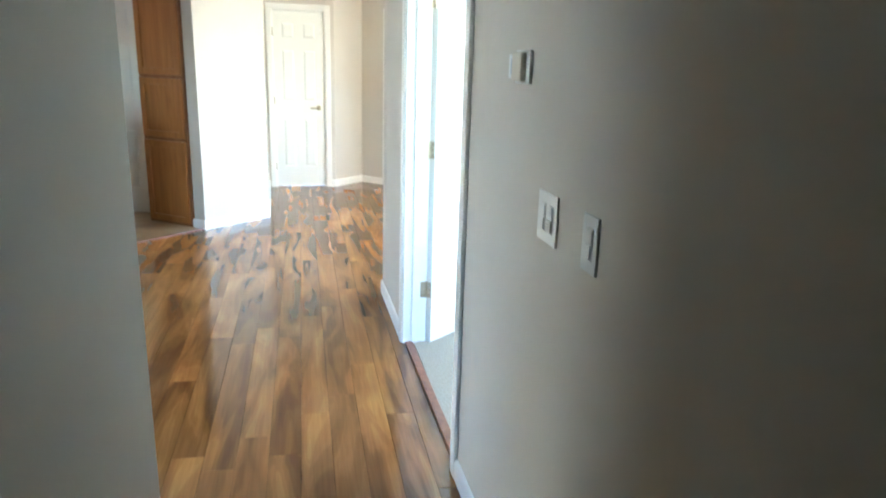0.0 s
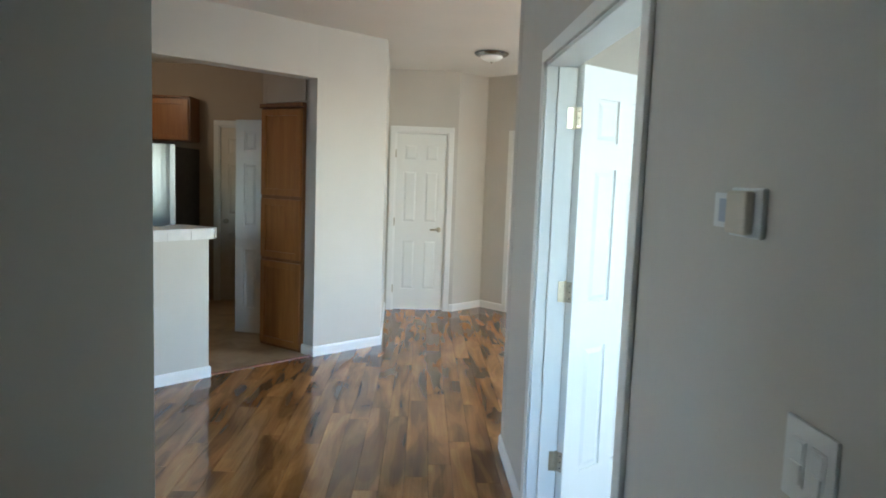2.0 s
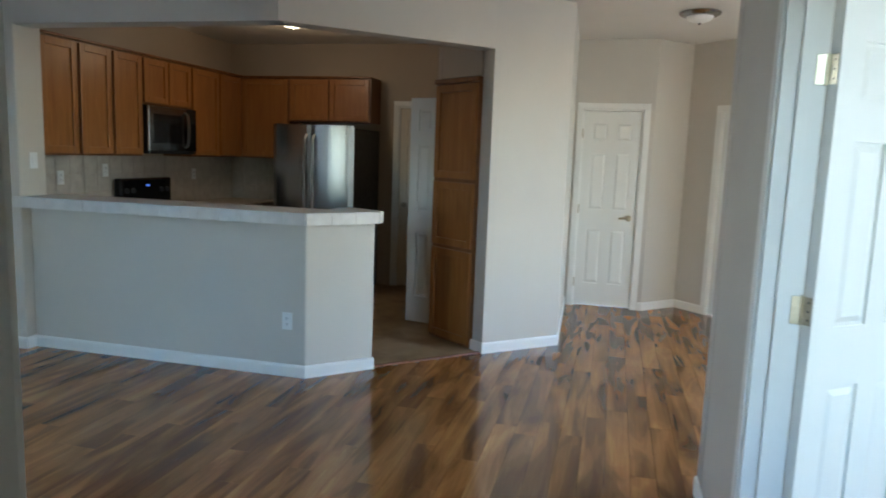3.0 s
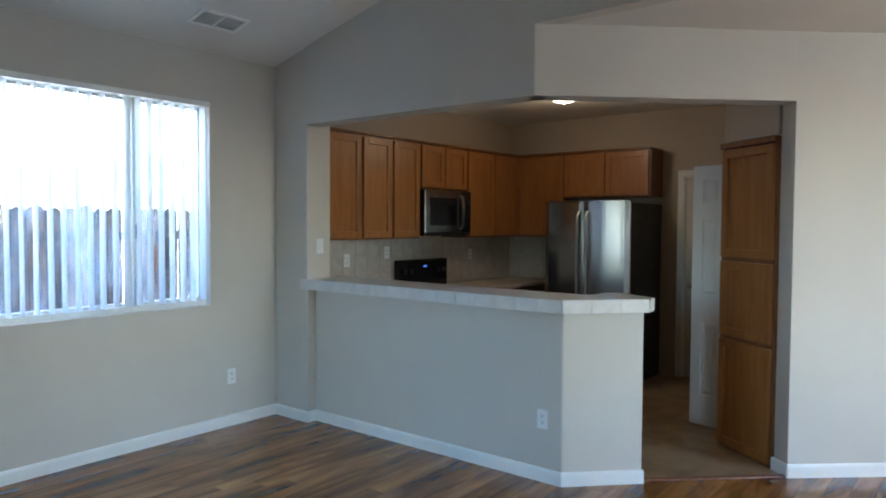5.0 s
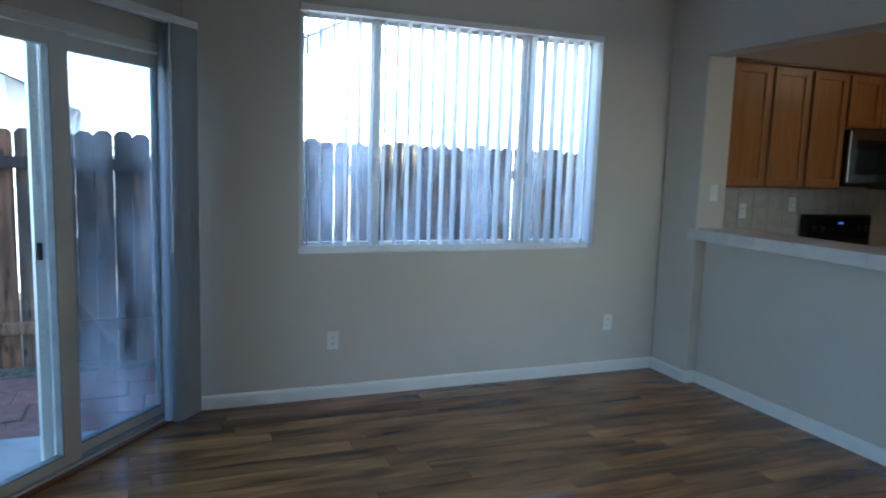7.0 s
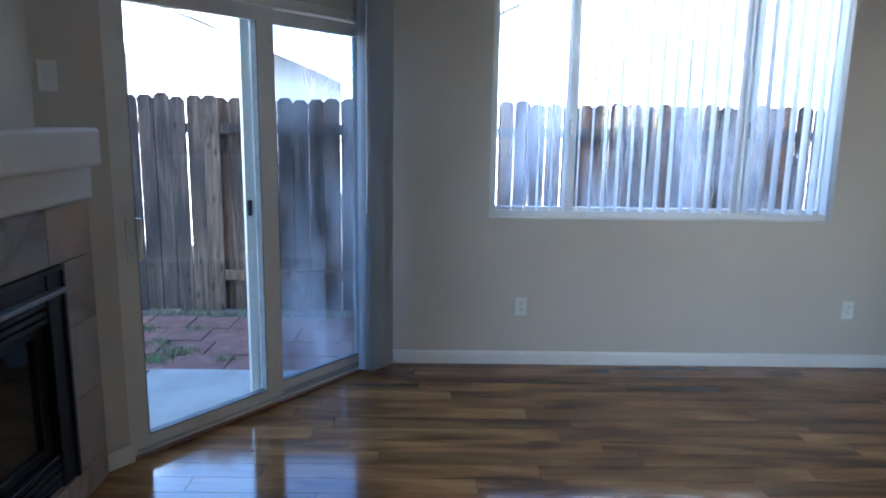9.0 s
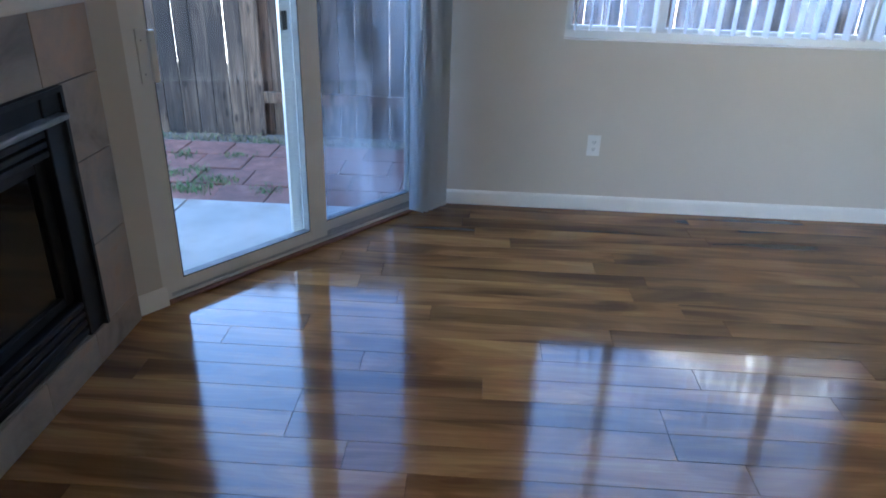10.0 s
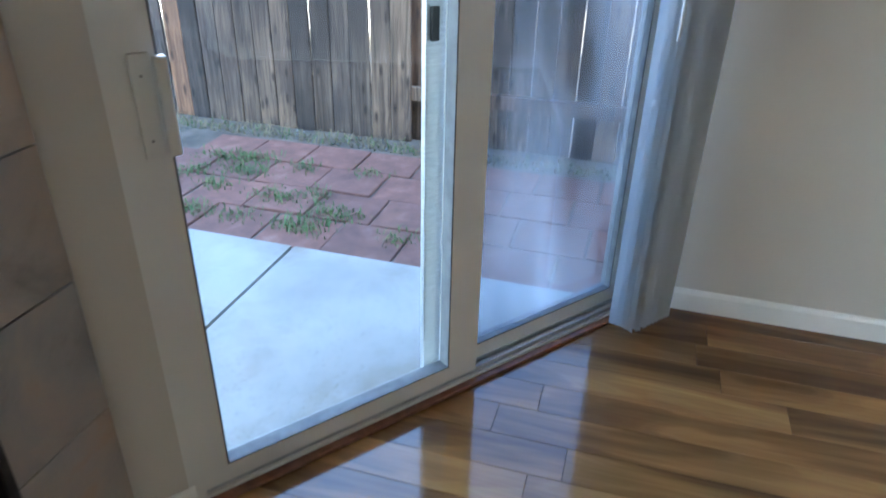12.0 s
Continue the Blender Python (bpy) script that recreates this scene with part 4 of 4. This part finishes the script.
for j in range(3):
    z = 0.918 + j * 0.162
    for i in range(20):
        y = 5.655 + i * 0.159
        part("tile", boxes((W + 0.001, y, z, W + 0.008, y + 0.156, z + 0.159), bevel=0.0015), BACKSPLASH, bs) if y + 0.156 < KB else None
    for i in range(6):
        x = -4.17 + i * 0.159
        part("tile", boxes((x, KB - 0.008, z, x + 0.156, KB - 0.001, z + 0.159), bevel=0.0015), BACKSPLASH, bs)
for y, z in ((6.18, 1.215), (6.70, 1.27), (8.05, 1.215)):
    plate_on("wall_outlet", KW @ pose(KB - y, 0.008, z), "white outlet on the kitchen backsplash", "outlet")

mw = base("microwave", KW @ pose(KB - 7.55, 0.012, 1.432), "stainless over-range microwave under the cabinets", "microwave")
part("body", boxes((0, 0, 0, 0.72, 0.345, 0.44), bevel=0.004), BLACK, mw)
part("door", boxes((0.155, 0.346, 0.03, 0.72, 0.372, 0.435), bevel=0.006), STEEL, mw, "brushed stainless door")
part("door_window", boxes((0.235, 0.372, 0.10, 0.655, 0.376, 0.365), bevel=0.001), BLACKGLOSS, mw)
part("control_panel", boxes((0.0, 0.346, 0.03, 0.153, 0.370, 0.435), bevel=0.003), BLACKGLOSS, mw)
part("vent_strip", boxes((0.0, 0.346, 0.0, 0.72, 0.365, 0.028), bevel=0.002), BLACK, mw)
bmh = bmesh.new()
seg = [(0.0, 0.0), (0.028, 0.02), (0.04, 0.09), (0.043, 0.17), (0.04, 0.25), (0.028, 0.32), (0.0, 0.34)]
rows = [[bmh.verts.new((x, 0.374 + yy, 0.06 + zz)) for x in (0.165, 0.195)] + [bmh.verts.new((x, 0.362 + yy, 0.06 + zz)) for x in (0.195, 0.165)] for yy, zz in seg]
for a, b in zip(rows, rows[1:]):
    for k in range(4):
        bmh.faces.new((a[k], a[(k + 1) % 4], b[(k + 1) % 4], b[k]))
bmh.faces.new(rows[0]); bmh.faces.new(rows[-1][::-1])
part("handle", bmh, NICKEL, mw, "curved metal handle")

sv = base("stove", KW @ pose(KB - 7.54, 0.02, 0), "black electric range with back control panel", "stove")
part("body", boxes((0, 0, 0.0, 0.755, 0.63, 0.895), bevel=0.006), BLACK, sv)
part("cooktop", boxes((-0.004, 0.03, 0.896, 0.759, 0.66, 0.918), bevel=0.006), BLACKGLOSS, sv, "black glass cooktop")
bmb = bmesh.new()
box(bmb, 0.0, 0.0, 0.90, 0.755, 0.075, 1.195, bevel=0.018)
bg = part("backguard", bmb, BLACKGLOSS, sv, "black glossy control backguard")
part("clock_display", boxes((0.34, 0.0745, 1.115, 0.395, 0.0765, 1.132)), CLOCK, bg, "blue lit clock display")
for x in (0.08, 0.17, 0.585, 0.675):
    part("control_knob", lathe([(0.024, 0), (0.022, 0.02), (0.019, 0.024)], 16), GUN, bg, m=pose(x, 0.075, 1.08, -90, 0, 0))
part("oven_door", boxes((0.02, 0.631, 0.16, 0.735, 0.665, 0.84), bevel=0.008), BLACKGLOSS, sv)
part("oven_handle", lathe([(0.011, 0), (0.011, 0.60)], 12), NICKEL, sv, m=pose(0.08, 0.70, 0.78, 0, 90, 0))

fr = base("refrigerator", pose(-3.165, 7.90, 0), "stainless french-door refrigerator in the kitchen", "refrigerator")
part("cabinet_body", boxes((0.012, 0.09, 0.02, 0.885, 0.86, 1.755), bevel=0.008), GUN, fr, "dark grey side casing")


def bowed_door(x0, x1, z0, z1):
    bm = bmesh.new()
    nseg = 10
    rows = []
    for z in (z0, z1):
        fr_ = []
        for k in range(nseg + 1):
            s = k / nseg
            xx = x0 + (x1 - x0) * s
            full = (xx - 0.448) / 0.448
            yy = 0.045 * full * full
            edge = min(s, 1 - s)
            yy += 0.012 * max(0.0, 1 - edge / 0.06) ** 2
            fr_.append(bm.verts.new((xx, yy, z)))
        rows.append(fr_ + [bm.verts.new((x1, 0.085, z)), bm.verts.new((x0, 0.085, z))])
    a, b = rows
    for k in range(len(a)):
        j = (k + 1) % len(a)
        bm.faces.new((a[k], a[j], b[j], b[k]))
    bm.faces.new(a[::-1]); bm.faces.new(b)
    return bm


for x0, x1 in ((0.004, 0.445), (0.451, 0.892)):
    part("door", bowed_door(x0, x1, 0.66, 1.775), STEEL, fr, "bowed stainless door")
part("freezer_drawer", bowed_door(0.004, 0.892, 0.06, 0.645), STEEL, fr, "stainless freezer drawer")
for x in (0.405, 0.491):
    hb = bmesh.new()
    seg = [(0.0, 0.0), (-0.045, 0.05), (-0.055, 0.35), (-0.055, 0.55), (-0.045, 0.85), (0.0, 0.90)]
    rows = [[hb.verts.new((x + 0.012 * math.cos(q), yy + 0.012 * math.sin(q), 0.78 + zz)) for q in (0.4, 1.45, 2.5, 3.54, 4.6, 5.6)] for yy, zz in seg]
    for a, b in zip(rows, rows[1:]):
        for k in range(6):
            hb.faces.new((a[k], a[(k + 1) % 6], b[(k + 1) % 6], b[k]))
    hb.faces.new(rows[0]); hb.faces.new(rows[-1][::-1])
    part("handle", hb, NICKEL, fr, "vertical bar handle")
for x in (0.05, 0.80):
    part("hinge_cover", boxes((x, 0.02, 1.7755, x + 0.06, 0.14, 1.78), bevel=0.006), BLACK, fr)
part("drawer_handle", lathe([(0.012, 0), (0.012, 0.70)], 10), NICKEL, fr, m=pose(0.098, -0.04, 0.56, 0, 90, 0))

PW = span(PA, PB)
pc = base("pantry_cabinet", frame_of(PA, PB), "tall golden oak pantry cabinet with three stacked doors", "cabinet")
part("body", boxes((0.002, -0.29, 0.0, PW - 0.002, 0.008, 2.115), bevel=0.002), OAKEDGE, pc)
for z0, z1 in ((0.03, 0.765), (0.795, 1.305), (1.335, 2.065)):
    framed_front("door", PW - 0.03, z1 - z0, pc, pose(0.012, 0.0085, z0))
part("crown", boxes((-0.004, -0.01, 2.078, PW + 0.004, 0.035, 2.115), bevel=0.006), OAKEDGE, pc)

# ---- outside: ground, patio, houses, tree, wire ----
tagged(part("ground", boxes((-400, -400, -0.5, 400, 400, -0.2)), SOIL), "dry bare soil of the yard", "ground", kind="structure")
EDGE_P = -4.39
patio_a = [(EDGE_P, 2.2), (EDGE_P, 0.492), (-2.5, 0.472), (-2.5, 0.68), (-2.80, 0.78), (-4.29, 1.93), (-4.29, 2.2)]
patio_b = [(EDGE_P, 0.476), (EDGE_P, -4.0), (-0.5, -4.0), (-0.5, 0.44), (-2.5, 0.456)]
for poly in (patio_a, patio_b):
    tagged(part("patio_slab", prism(poly, -0.22, -0.14, round_edges=0.006), CONCRETE), "pale stained concrete patio slab with a joint", "patio", kind="structure")


def wall_poly(pts, x0, x1):
    """An upright gable wall: pts are (y, z) on a plane across x."""
    bm = bmesh.new()
    a = [bm.verts.new((x0, y, z)) for y, z in pts]
    b = [bm.verts.new((x1, y, z)) for y, z in pts]
    bm.faces.new(a)
    bm.faces.new(b[::-1])
    for i in range(len(pts)):
        j = (i + 1) % len(pts)
        bm.faces.new((a[i], b[i], b[j], a[j]))
    return bm


def neighbour(x, y0, y1, eave, pitch, label, windows=()):
    hs = base("neighbour_house", pose(0, 0, -0.2), label, "house")
    ym = (y0 + y1) / 2
    top = eave + pitch * (ym - y0)
    part("wall", wall_poly([(y0, 0), (y1, 0), (y1, eave), (ym, top), (y0, eave)], x, x - 7), STUCCO, hs, "white stucco gable wall")
    o = 0.35
    for s, ya in ((1, y0), (-1, y1)):
        pts = [(ya - s * o, eave - pitch * o + 0.02), (ym, top + 0.02), (ym, top + 0.20), (ya - s * o, eave - pitch * o + 0.20)]
        part("roof", wall_poly(pts, x + 0.45, x - 7.4), STUCCO, hs, "roof slope with pale fascia")
    for a, b, c, d in windows:
        w = part("window", boxes((x + 0.001, a - 0.05, c - 0.05, x + 0.03, a, d + 0.05), (x + 0.001, b, c - 0.05, x + 0.03, b + 0.05, d + 0.05), (x + 0.001, a, c - 0.05, x + 0.03, b, c), (x + 0.001, a, d, x + 0.03, b, d + 0.05)), WHITE, hs)
        part("pane", boxes((x + 0.002, a, c, x + 0.012, b, d)), BLUEGREY, w, "pale reflecting glass")
        for k in range(1, 4):
            yy = a + (b - a) * k / 4
            part("muntin", boxes((x + 0.012, yy - 0.012, c, x + 0.024, yy + 0.012, d)), WHITE, w)
        zz = (c + d) / 2 + 0.2
        part("muntin", boxes((x + 0.0245, a, zz - 0.012, x + 0.03, b, zz + 0.012)), WHITE, w)
    return hs


neighbour(-9.2, -9.5, 0.22, 2.55, 0.42, "white stucco neighbour house with gable roof behind the fence")
neighbour(-9.2, 2.5, 11.0, 2.72, 0.50, "white stucco neighbour house with gridded window", [(4.3, 5.7, 1.35, 2.55)])
cover = base("patio_cover", pose(-8.2, -4.2, -0.2), "flat pale patio cover on posts beside the house", "patio cover")
part("roof_panel", boxes((-0.95, -3.1, 2.50, 0.3, 3.1, 2.62), bevel=0.01), STUCCO, cover)
part("fascia", boxes((0.302, -3.12, 2.46, 0.34, 3.12, 2.70)), BLUEGREY, cover, "grey blue fascia board")
for y in (-2.9, 2.9):
    part("post", boxes((0.15, y - 0.05, 0.0, 0.25, y + 0.05, 2.4985)), STUCCO, cover)

wire = bpy.data.curves.new("utility_wire", "CURVE")
wire.dimensions, wire.bevel_depth, wire.bevel_resolution = "3D", 0.011, 1
sp = wire.splines.new("POLY")
sp.points.add(24)
for i in range(25):
    s = i / 24
    sp.points[i].co = (-9.0 - 0.1 * s, -6.0 + 6.25 * s, 5.9 - 3.5 * s - 0.6 * math.sin(math.pi * s) * (1 - 0.3 * s), 1)
ob = new("utility_wire", wire)
ob.data.materials.append(CABLE)
tagged(ob, "black utility wire sloping down to the house", "cable")


def bare_tree(name, x, y, h, seed):
    r2 = random.Random(seed)
    t = base(name, pose(x, y, -0.2), "bare leafless tree beyond the fence", "tree")
    def limb(bm, a, d, length, rad, depth):
        steps = 3
        p, rr = a.copy(), rad
        ring_prev = None
        for k in range(steps + 1):
            n = d.orthogonal().normalized()
            bb = d.cross(n).normalized()
            ring = [bm.verts.new(p + (n * math.cos(q) + bb * math.sin(q)) * rr) for q in (0, 1.57, 3.14, 4.71)]
            if ring_prev:
                for i in range(4):
                    bm.faces.new((ring_prev[i], ring_prev[(i + 1) % 4], ring[(i + 1) % 4], ring[i]))
            ring_prev = ring
            if k < steps:
                d = (d + Vector((r2.uniform(-1, 1), r2.uniform(-1, 1), r2.uniform(-0.4, 0.8))) * 0.22).normalized()
                p = p + d * (length / steps)
                rr *= 0.82
        if depth:
            for _ in range(3 if depth > 1 else 4):
                nd = (d + Vector((r2.uniform(-1, 1), r2.uniform(-1, 1), r2.uniform(-0.2, 1.0))) * 0.8).normalized()
                limb(bm, p, nd, length * r2.uniform(0.5, 0.75), rr * 0.7, depth - 1)
    bm = bmesh.new()
    limb(bm, Vector((0, 0, 0)), Vector((0, 0, 1)), h * 0.45, 0.05, 0)
    part("trunk", bm, BARK, t)
    bm = bmesh.new()
    for k in range(5):
        limb(bm, Vector((0, 0, h * (0.36 + 0.02 * k))), Vector((r2.uniform(-0.7, 0.7), r2.uniform(-0.7, 0.7), 1)).normalized(), h * 0.28, 0.022, 3)
    part("crown", bm, BARK, t, "thin bare twigs")


bare_tree("bare_tree", -9.6, 0.75, 2.7, 3)

# ---- fence ----
fence = base("fence", pose(0, 0, -0.2), "weathered grey cedar dog-ear board fence", "fence")
rf = random.Random(11)
BW = 0.137


def board_mesh(w, h, lean):
    c = 0.034
    pts = [(0, 0), (w, 0), (w + lean, h - c), (w - c + lean, h), (c + lean, h), (lean, h - c)]
    bm = wall_poly(pts, 0.0, -0.018)
    long = [e for e in bm.edges if abs(e.verts[0].co.x) < 1e-6 and abs(e.verts[1].co.x) < 1e-6 and abs(e.verts[0].co.z - e.verts[1].co.z) > 1]
    bmesh.ops.bevel(bm, geom=long, offset=0.005, segments=1, affect="EDGES")
    return bm


FENCE_Y0, BREAK = -5.0, 0.50
variants = []
for k in range(7):
    me = bpy.data.meshes.new("fence_board")
    bm = board_mesh(BW - rf.uniform(0.001, 0.003), 1.90 + rf.uniform(-0.015, 0.015), rf.uniform(-0.006, 0.006))
    bmesh.ops.recalc_face_normals(bm, faces=bm.faces)
    bm.to_mesh(me)
    bm.free()
    me.materials.append(CEDAR)
    variants.append(me)
y = FENCE_Y0
stepped = False
while y < 8.2:
    near = y + BW * 0.5 < BREAK
    if not near and not stepped:
        y, stepped = y - 0.07, True
        near = False
    b = new("board", rf.choice(variants))
    b.parent = fence
    b.matrix_basis = pose(-6.03 + rf.uniform(-0.008, 0.008) if near else -6.095 + rf.uniform(-0.004, 0.002), y, rf.uniform(-0.01, 0.01) - (0.0 if near else 0.02))
    y += BW + (0.0004 if near else rf.choice((0.0, 0.0, 0.0005, 0.002, 0.006)))
for z in (0.28, 1.58):
    part("rail", boxes((-6.088, FENCE_Y0, z, -6.052, BREAK + 0.1, z + 0.088)), CEDAR, fence)
    part("rail", boxes((-6.090, BREAK + 0.1, z, -6.045, 8.2, z + 0.088)), CEDAR, fence)
for yy in (-4.8, -2.35, 2.78, 5.3, 7.8):
    part("post", boxes((-6.20, yy - 0.045, 0, -6.115, yy + 0.045, 1.85)), CEDAR, fence)

# ---- pavers, pebbles, grass, straw ----
pav = tagged(part("paver_bed", boxes((-5.72, -1.2, -0.205, EDGE_P - 0.006, 4.2, -0.166)), SOIL), "bed of square red concrete pavers beside the patio", "paving", kind="structure")
pm = bpy.data.meshes.new("paver")
bm = boxes((-0.154, -0.1715, -0.05, 0.154, 0.1715, 0.0), bevel=0.007)
bmesh.ops.recalc_face_normals(bm, faces=bm.faces)
bm.to_mesh(pm)
bm.free()
pm.materials.append(PAVER)
rp = random.Random(5)
for i in range(4):
    for j in range(15):
        yy = -0.99 + 0.353 * j + (0.12 if i % 2 else 0.0)
        if i == 3 and yy < -0.75:
            continue
        p = new("paver", pm)
        p.parent = pav
        p.matrix_basis = pose(EDGE_P - 0.175 - 0.318 * i, yy, -0.156 + rp.uniform(-0.006, 0.006), rp.uniform(-0.6, 0.6), rp.uniform(-0.6, 0.6), rp.uniform(-0.8, 0.8))


def blades(name, clumps, mat, label, tall, lay):
    rg = random.Random(len(clumps) + 2)
    vs, fs = [], []
    for cx, cy, sx, sy, n, z in clumps:
        for _ in range(n):
            x, yv = cx + rg.gauss(0, sx), cy + rg.gauss(0, sy)
            h = tall * rg.uniform(0.4, 1.15)
            a = rg.uniform(0, 6.283)
            lx_, ly_ = math.cos(a) * h * lay * rg.uniform(0.3, 1.3), math.sin(a) * h * lay * rg.uniform(0.3, 1.3)
            wx, wy = -math.sin(a) * 0.0028, math.cos(a) * 0.0028
            k = len(vs)
            vs += [(x - wx, yv - wy, z), (x + wx, yv + wy, z), (x + lx_ * 0.5 + wx, yv + ly_ * 0.5 + wy, z + h * 0.65), (x + lx_ * 0.5 - wx, yv + ly_ * 0.5 - wy, z + h * 0.65), (x + lx_, yv + ly_, z + h * (1 - 0.4 * lay))]
            fs += [(k, k + 1, k + 2, k + 3), (k + 3, k + 2, k + 4)]
    me = bpy.data.meshes.new(name)
    me.from_pydata(vs, [], fs)
    me.materials.append(mat)
    return tagged(new(name, me), label, "grass", kind="stuff")


tufts = [(-5.30, -0.44), (-5.34, -0.24), (-5.14, -0.21), (-5.30, 0.09), (-5.32, 0.48), (-4.95, -0.56), (-5.07, -0.48), (-4.93, -0.26), (-4.88, 0.14), (-4.96, 0.33), (-4.61, 0.40), (-4.77, 0.50), (-4.60, -0.19), (-4.61, 0.05), (-4.62, 0.90)]
big = {0, 1, 2, 8, 10, 11, 12}
blades("grass", [(x, y, 0.045, 0.085 if i in big else 0.05, 170 if i in big else 70, -0.165) for i, (x, y) in enumerate(tufts)], GRASSM, "green grass tufts between the pavers", 0.055, 0.6)
blades("dry_grass", [(-5.90, -2.2 + 0.13 * k, 0.06, 0.10, 26, -0.2) for k in range(38)] + [(-5.78, -0.9 + 0.2 * k, 0.08, 0.12, 22, -0.2) for k in range(16)], STRAWM, "dry straw and weeds at the fence foot", 0.06, 1.1)
blades("weeds", [(-5.86, -1.8 + 0.21 * k, 0.05, 0.08, 30, -0.2) for k in range(22)], GRASSM, "green weeds along the fence foot", 0.05, 0.8)
gb = bmesh.new()
for _ in range(150):
    x, yy, r = -5.78 + rp.gauss(0, 0.10), rp.uniform(-2.2, 3.0), rp.uniform(0.007, 0.022)
    bmesh.ops.create_icosphere(gb, subdivisions=1, radius=r, matrix=pose(x, yy, -0.198, rp.uniform(0, 90), rp.uniform(0, 90), 0) @ Matrix.Diagonal((1, 0.8, 0.6, 1)))
tagged(part("pebbles", gb, PEBBLE), "small grey pebbles on the soil", "pebbles", kind="stuff")

# ---- fireplace tiles ----
def fire_tile(x0, z0, x1, z1):
    part("tile", boxes((x0 + 0.0015, FY - 0.0115, z0 + 0.0015, x1 - 0.0015, FY, z1 - 0.0015), bevel=0.002), SLATE, fp)


xs = [FX0, -2.343, -2.048, -1.753, -1.458, FX1]
for a, b in zip(xs, xs[1:]):
    fire_tile(a, 0.0, b, 0.128)
    fire_tile(a + 0.0, 0.975, b, 1.210)
for z0, z1 in ((0.128, 0.42), (0.42, 0.715), (0.715, 0.975)):
    fire_tile(FX0, z0, -2.423, z1)
    fire_tile(-1.432, z0, FX1, z1)

# ---- bar tiles ----
def edge_tiles(a, b, n):
    m, length = frame_of(b, a), span(a, b)
    for i in range(n):
        part("edge_tile", boxes((i * length / n + 0.0005, 0.0005, 1.038, (i + 1) * length / n - 0.0005, 0.010, 1.116), bevel=0.0015), STONE, bar, m=m)


edge_tiles(bar_poly[0], bar_poly[1], 15)
edge_tiles(bar_poly[1], bar_poly[2], 3)
edge_tiles(bar_poly[2], bar_poly[3], 1)
for j in range(2):
    for i in range(15):
        x = -3.80 + i * 0.147
        part("top_tile", boxes((x + 0.001, 5.398 + j * 0.192, 1.106, x + 0.1455, 5.398 + j * 0.192 + 0.190, 1.117), bevel=0.002), STONE, bar)
part("top_tile", prism([(-1.593, 5.400), (-1.236, 5.805), (-1.252, 5.90), (-1.53, 6.04), (-1.594, 5.985)], 1.106, 1.117), STONE, bar)

# ---- laminate planks ----
sub = [(-4.24, 5.55), (-4.24, 2.03), (-2.80, 0.90), (-2.66, 0.80), (-0.27, 0.80), (-0.27, -1.65), (0.89, -1.65), (0.84, 4.55), (5.05, 4.55), (5.05, 7.6), (2.4, 7.7), (1.0, 9.05), (-0.19, 8.9), (-0.19, 6.95), (-0.66, 6.54), (-1.32, 5.93), (-1.67, 5.58)]
floor = tagged(part("floor", prism(sub, -0.06, -0.0125), DARKSLOT), "glossy acacia-look laminate plank floor", "floor", kind="structure")
plank_cache = {}


def plank_mesh(w, l):
    key = (round(w, 3), round(l, 4))
    if key not in plank_cache:
        bm = bmesh.new()
        g, c = 0.0002, 0.0009
        rings = [[bm.verts.new((x, y_, z)) for x, y_ in ((g + i, g + i), (w - g - i, g + i), (w - g - i, l - g - i), (g + i, l - g - i))] for i, z in ((0, -0.012), (0, -0.0012), (c, 0.0))]
        for a, b in zip(rings, rings[1:]):
            for k in range(4):
                bm.faces.new((a[k], a[(k + 1) % 4], b[(k + 1) % 4], b[k]))
        bm.faces.new(rings[-1])
        me = bpy.data.meshes.new("plank")
        bmesh.ops.recalc_face_normals(bm, faces=bm.faces)
        bm.to_mesh(me)
        bm.free()
        me.materials.append(ACACIA)
        plank_cache[key] = me
    return plank_cache[key]


def run_of(x0, x1):
    """Where a strip of planks begins and ends along y."""
    if x1 < -2.73:
        lo = 0.944 - 0.779 * (x0 + 2.76) - 0.16
    elif x1 < -0.17:
        lo = 0.80
    elif x1 < 0.90:
        lo = -1.6
    else:
        lo = 4.55
    xm = (x0 + x1) / 2
    if xm < -1.63:
        hi = 5.53
    elif xm < -0.61:
        hi = 5.484 + 0.99 * (xm + 1.62) + 0.05
    elif xm < -0.13:
        hi = 6.492 + 0.891 * (xm + 0.606) + 0.06
    elif xm < 0.66:
        hi = 8.69
    elif xm < 1.0:
        hi = 9.0
    elif xm < 2.4:
        hi = 10.02 - x0
    else:
        hi = 7.62
    return lo, hi


PWID, PLEN = 0.1235, 1.21
rk = random.Random(21)
x = -4.215
while x < 3.0:
    lo, hi = run_of(x, x + PWID)
    yy = lo - rk.uniform(0.05, PLEN - 0.1)
    while yy < hi:
        a, b = max(yy, lo), min(yy + PLEN, hi)
        if b - a > 0.03:
            p = new("plank", plank_mesh(PWID, b - a))
            p.parent = floor
            p.matrix_basis = pose(x, a, 0)
        yy += PLEN
    x += PWID
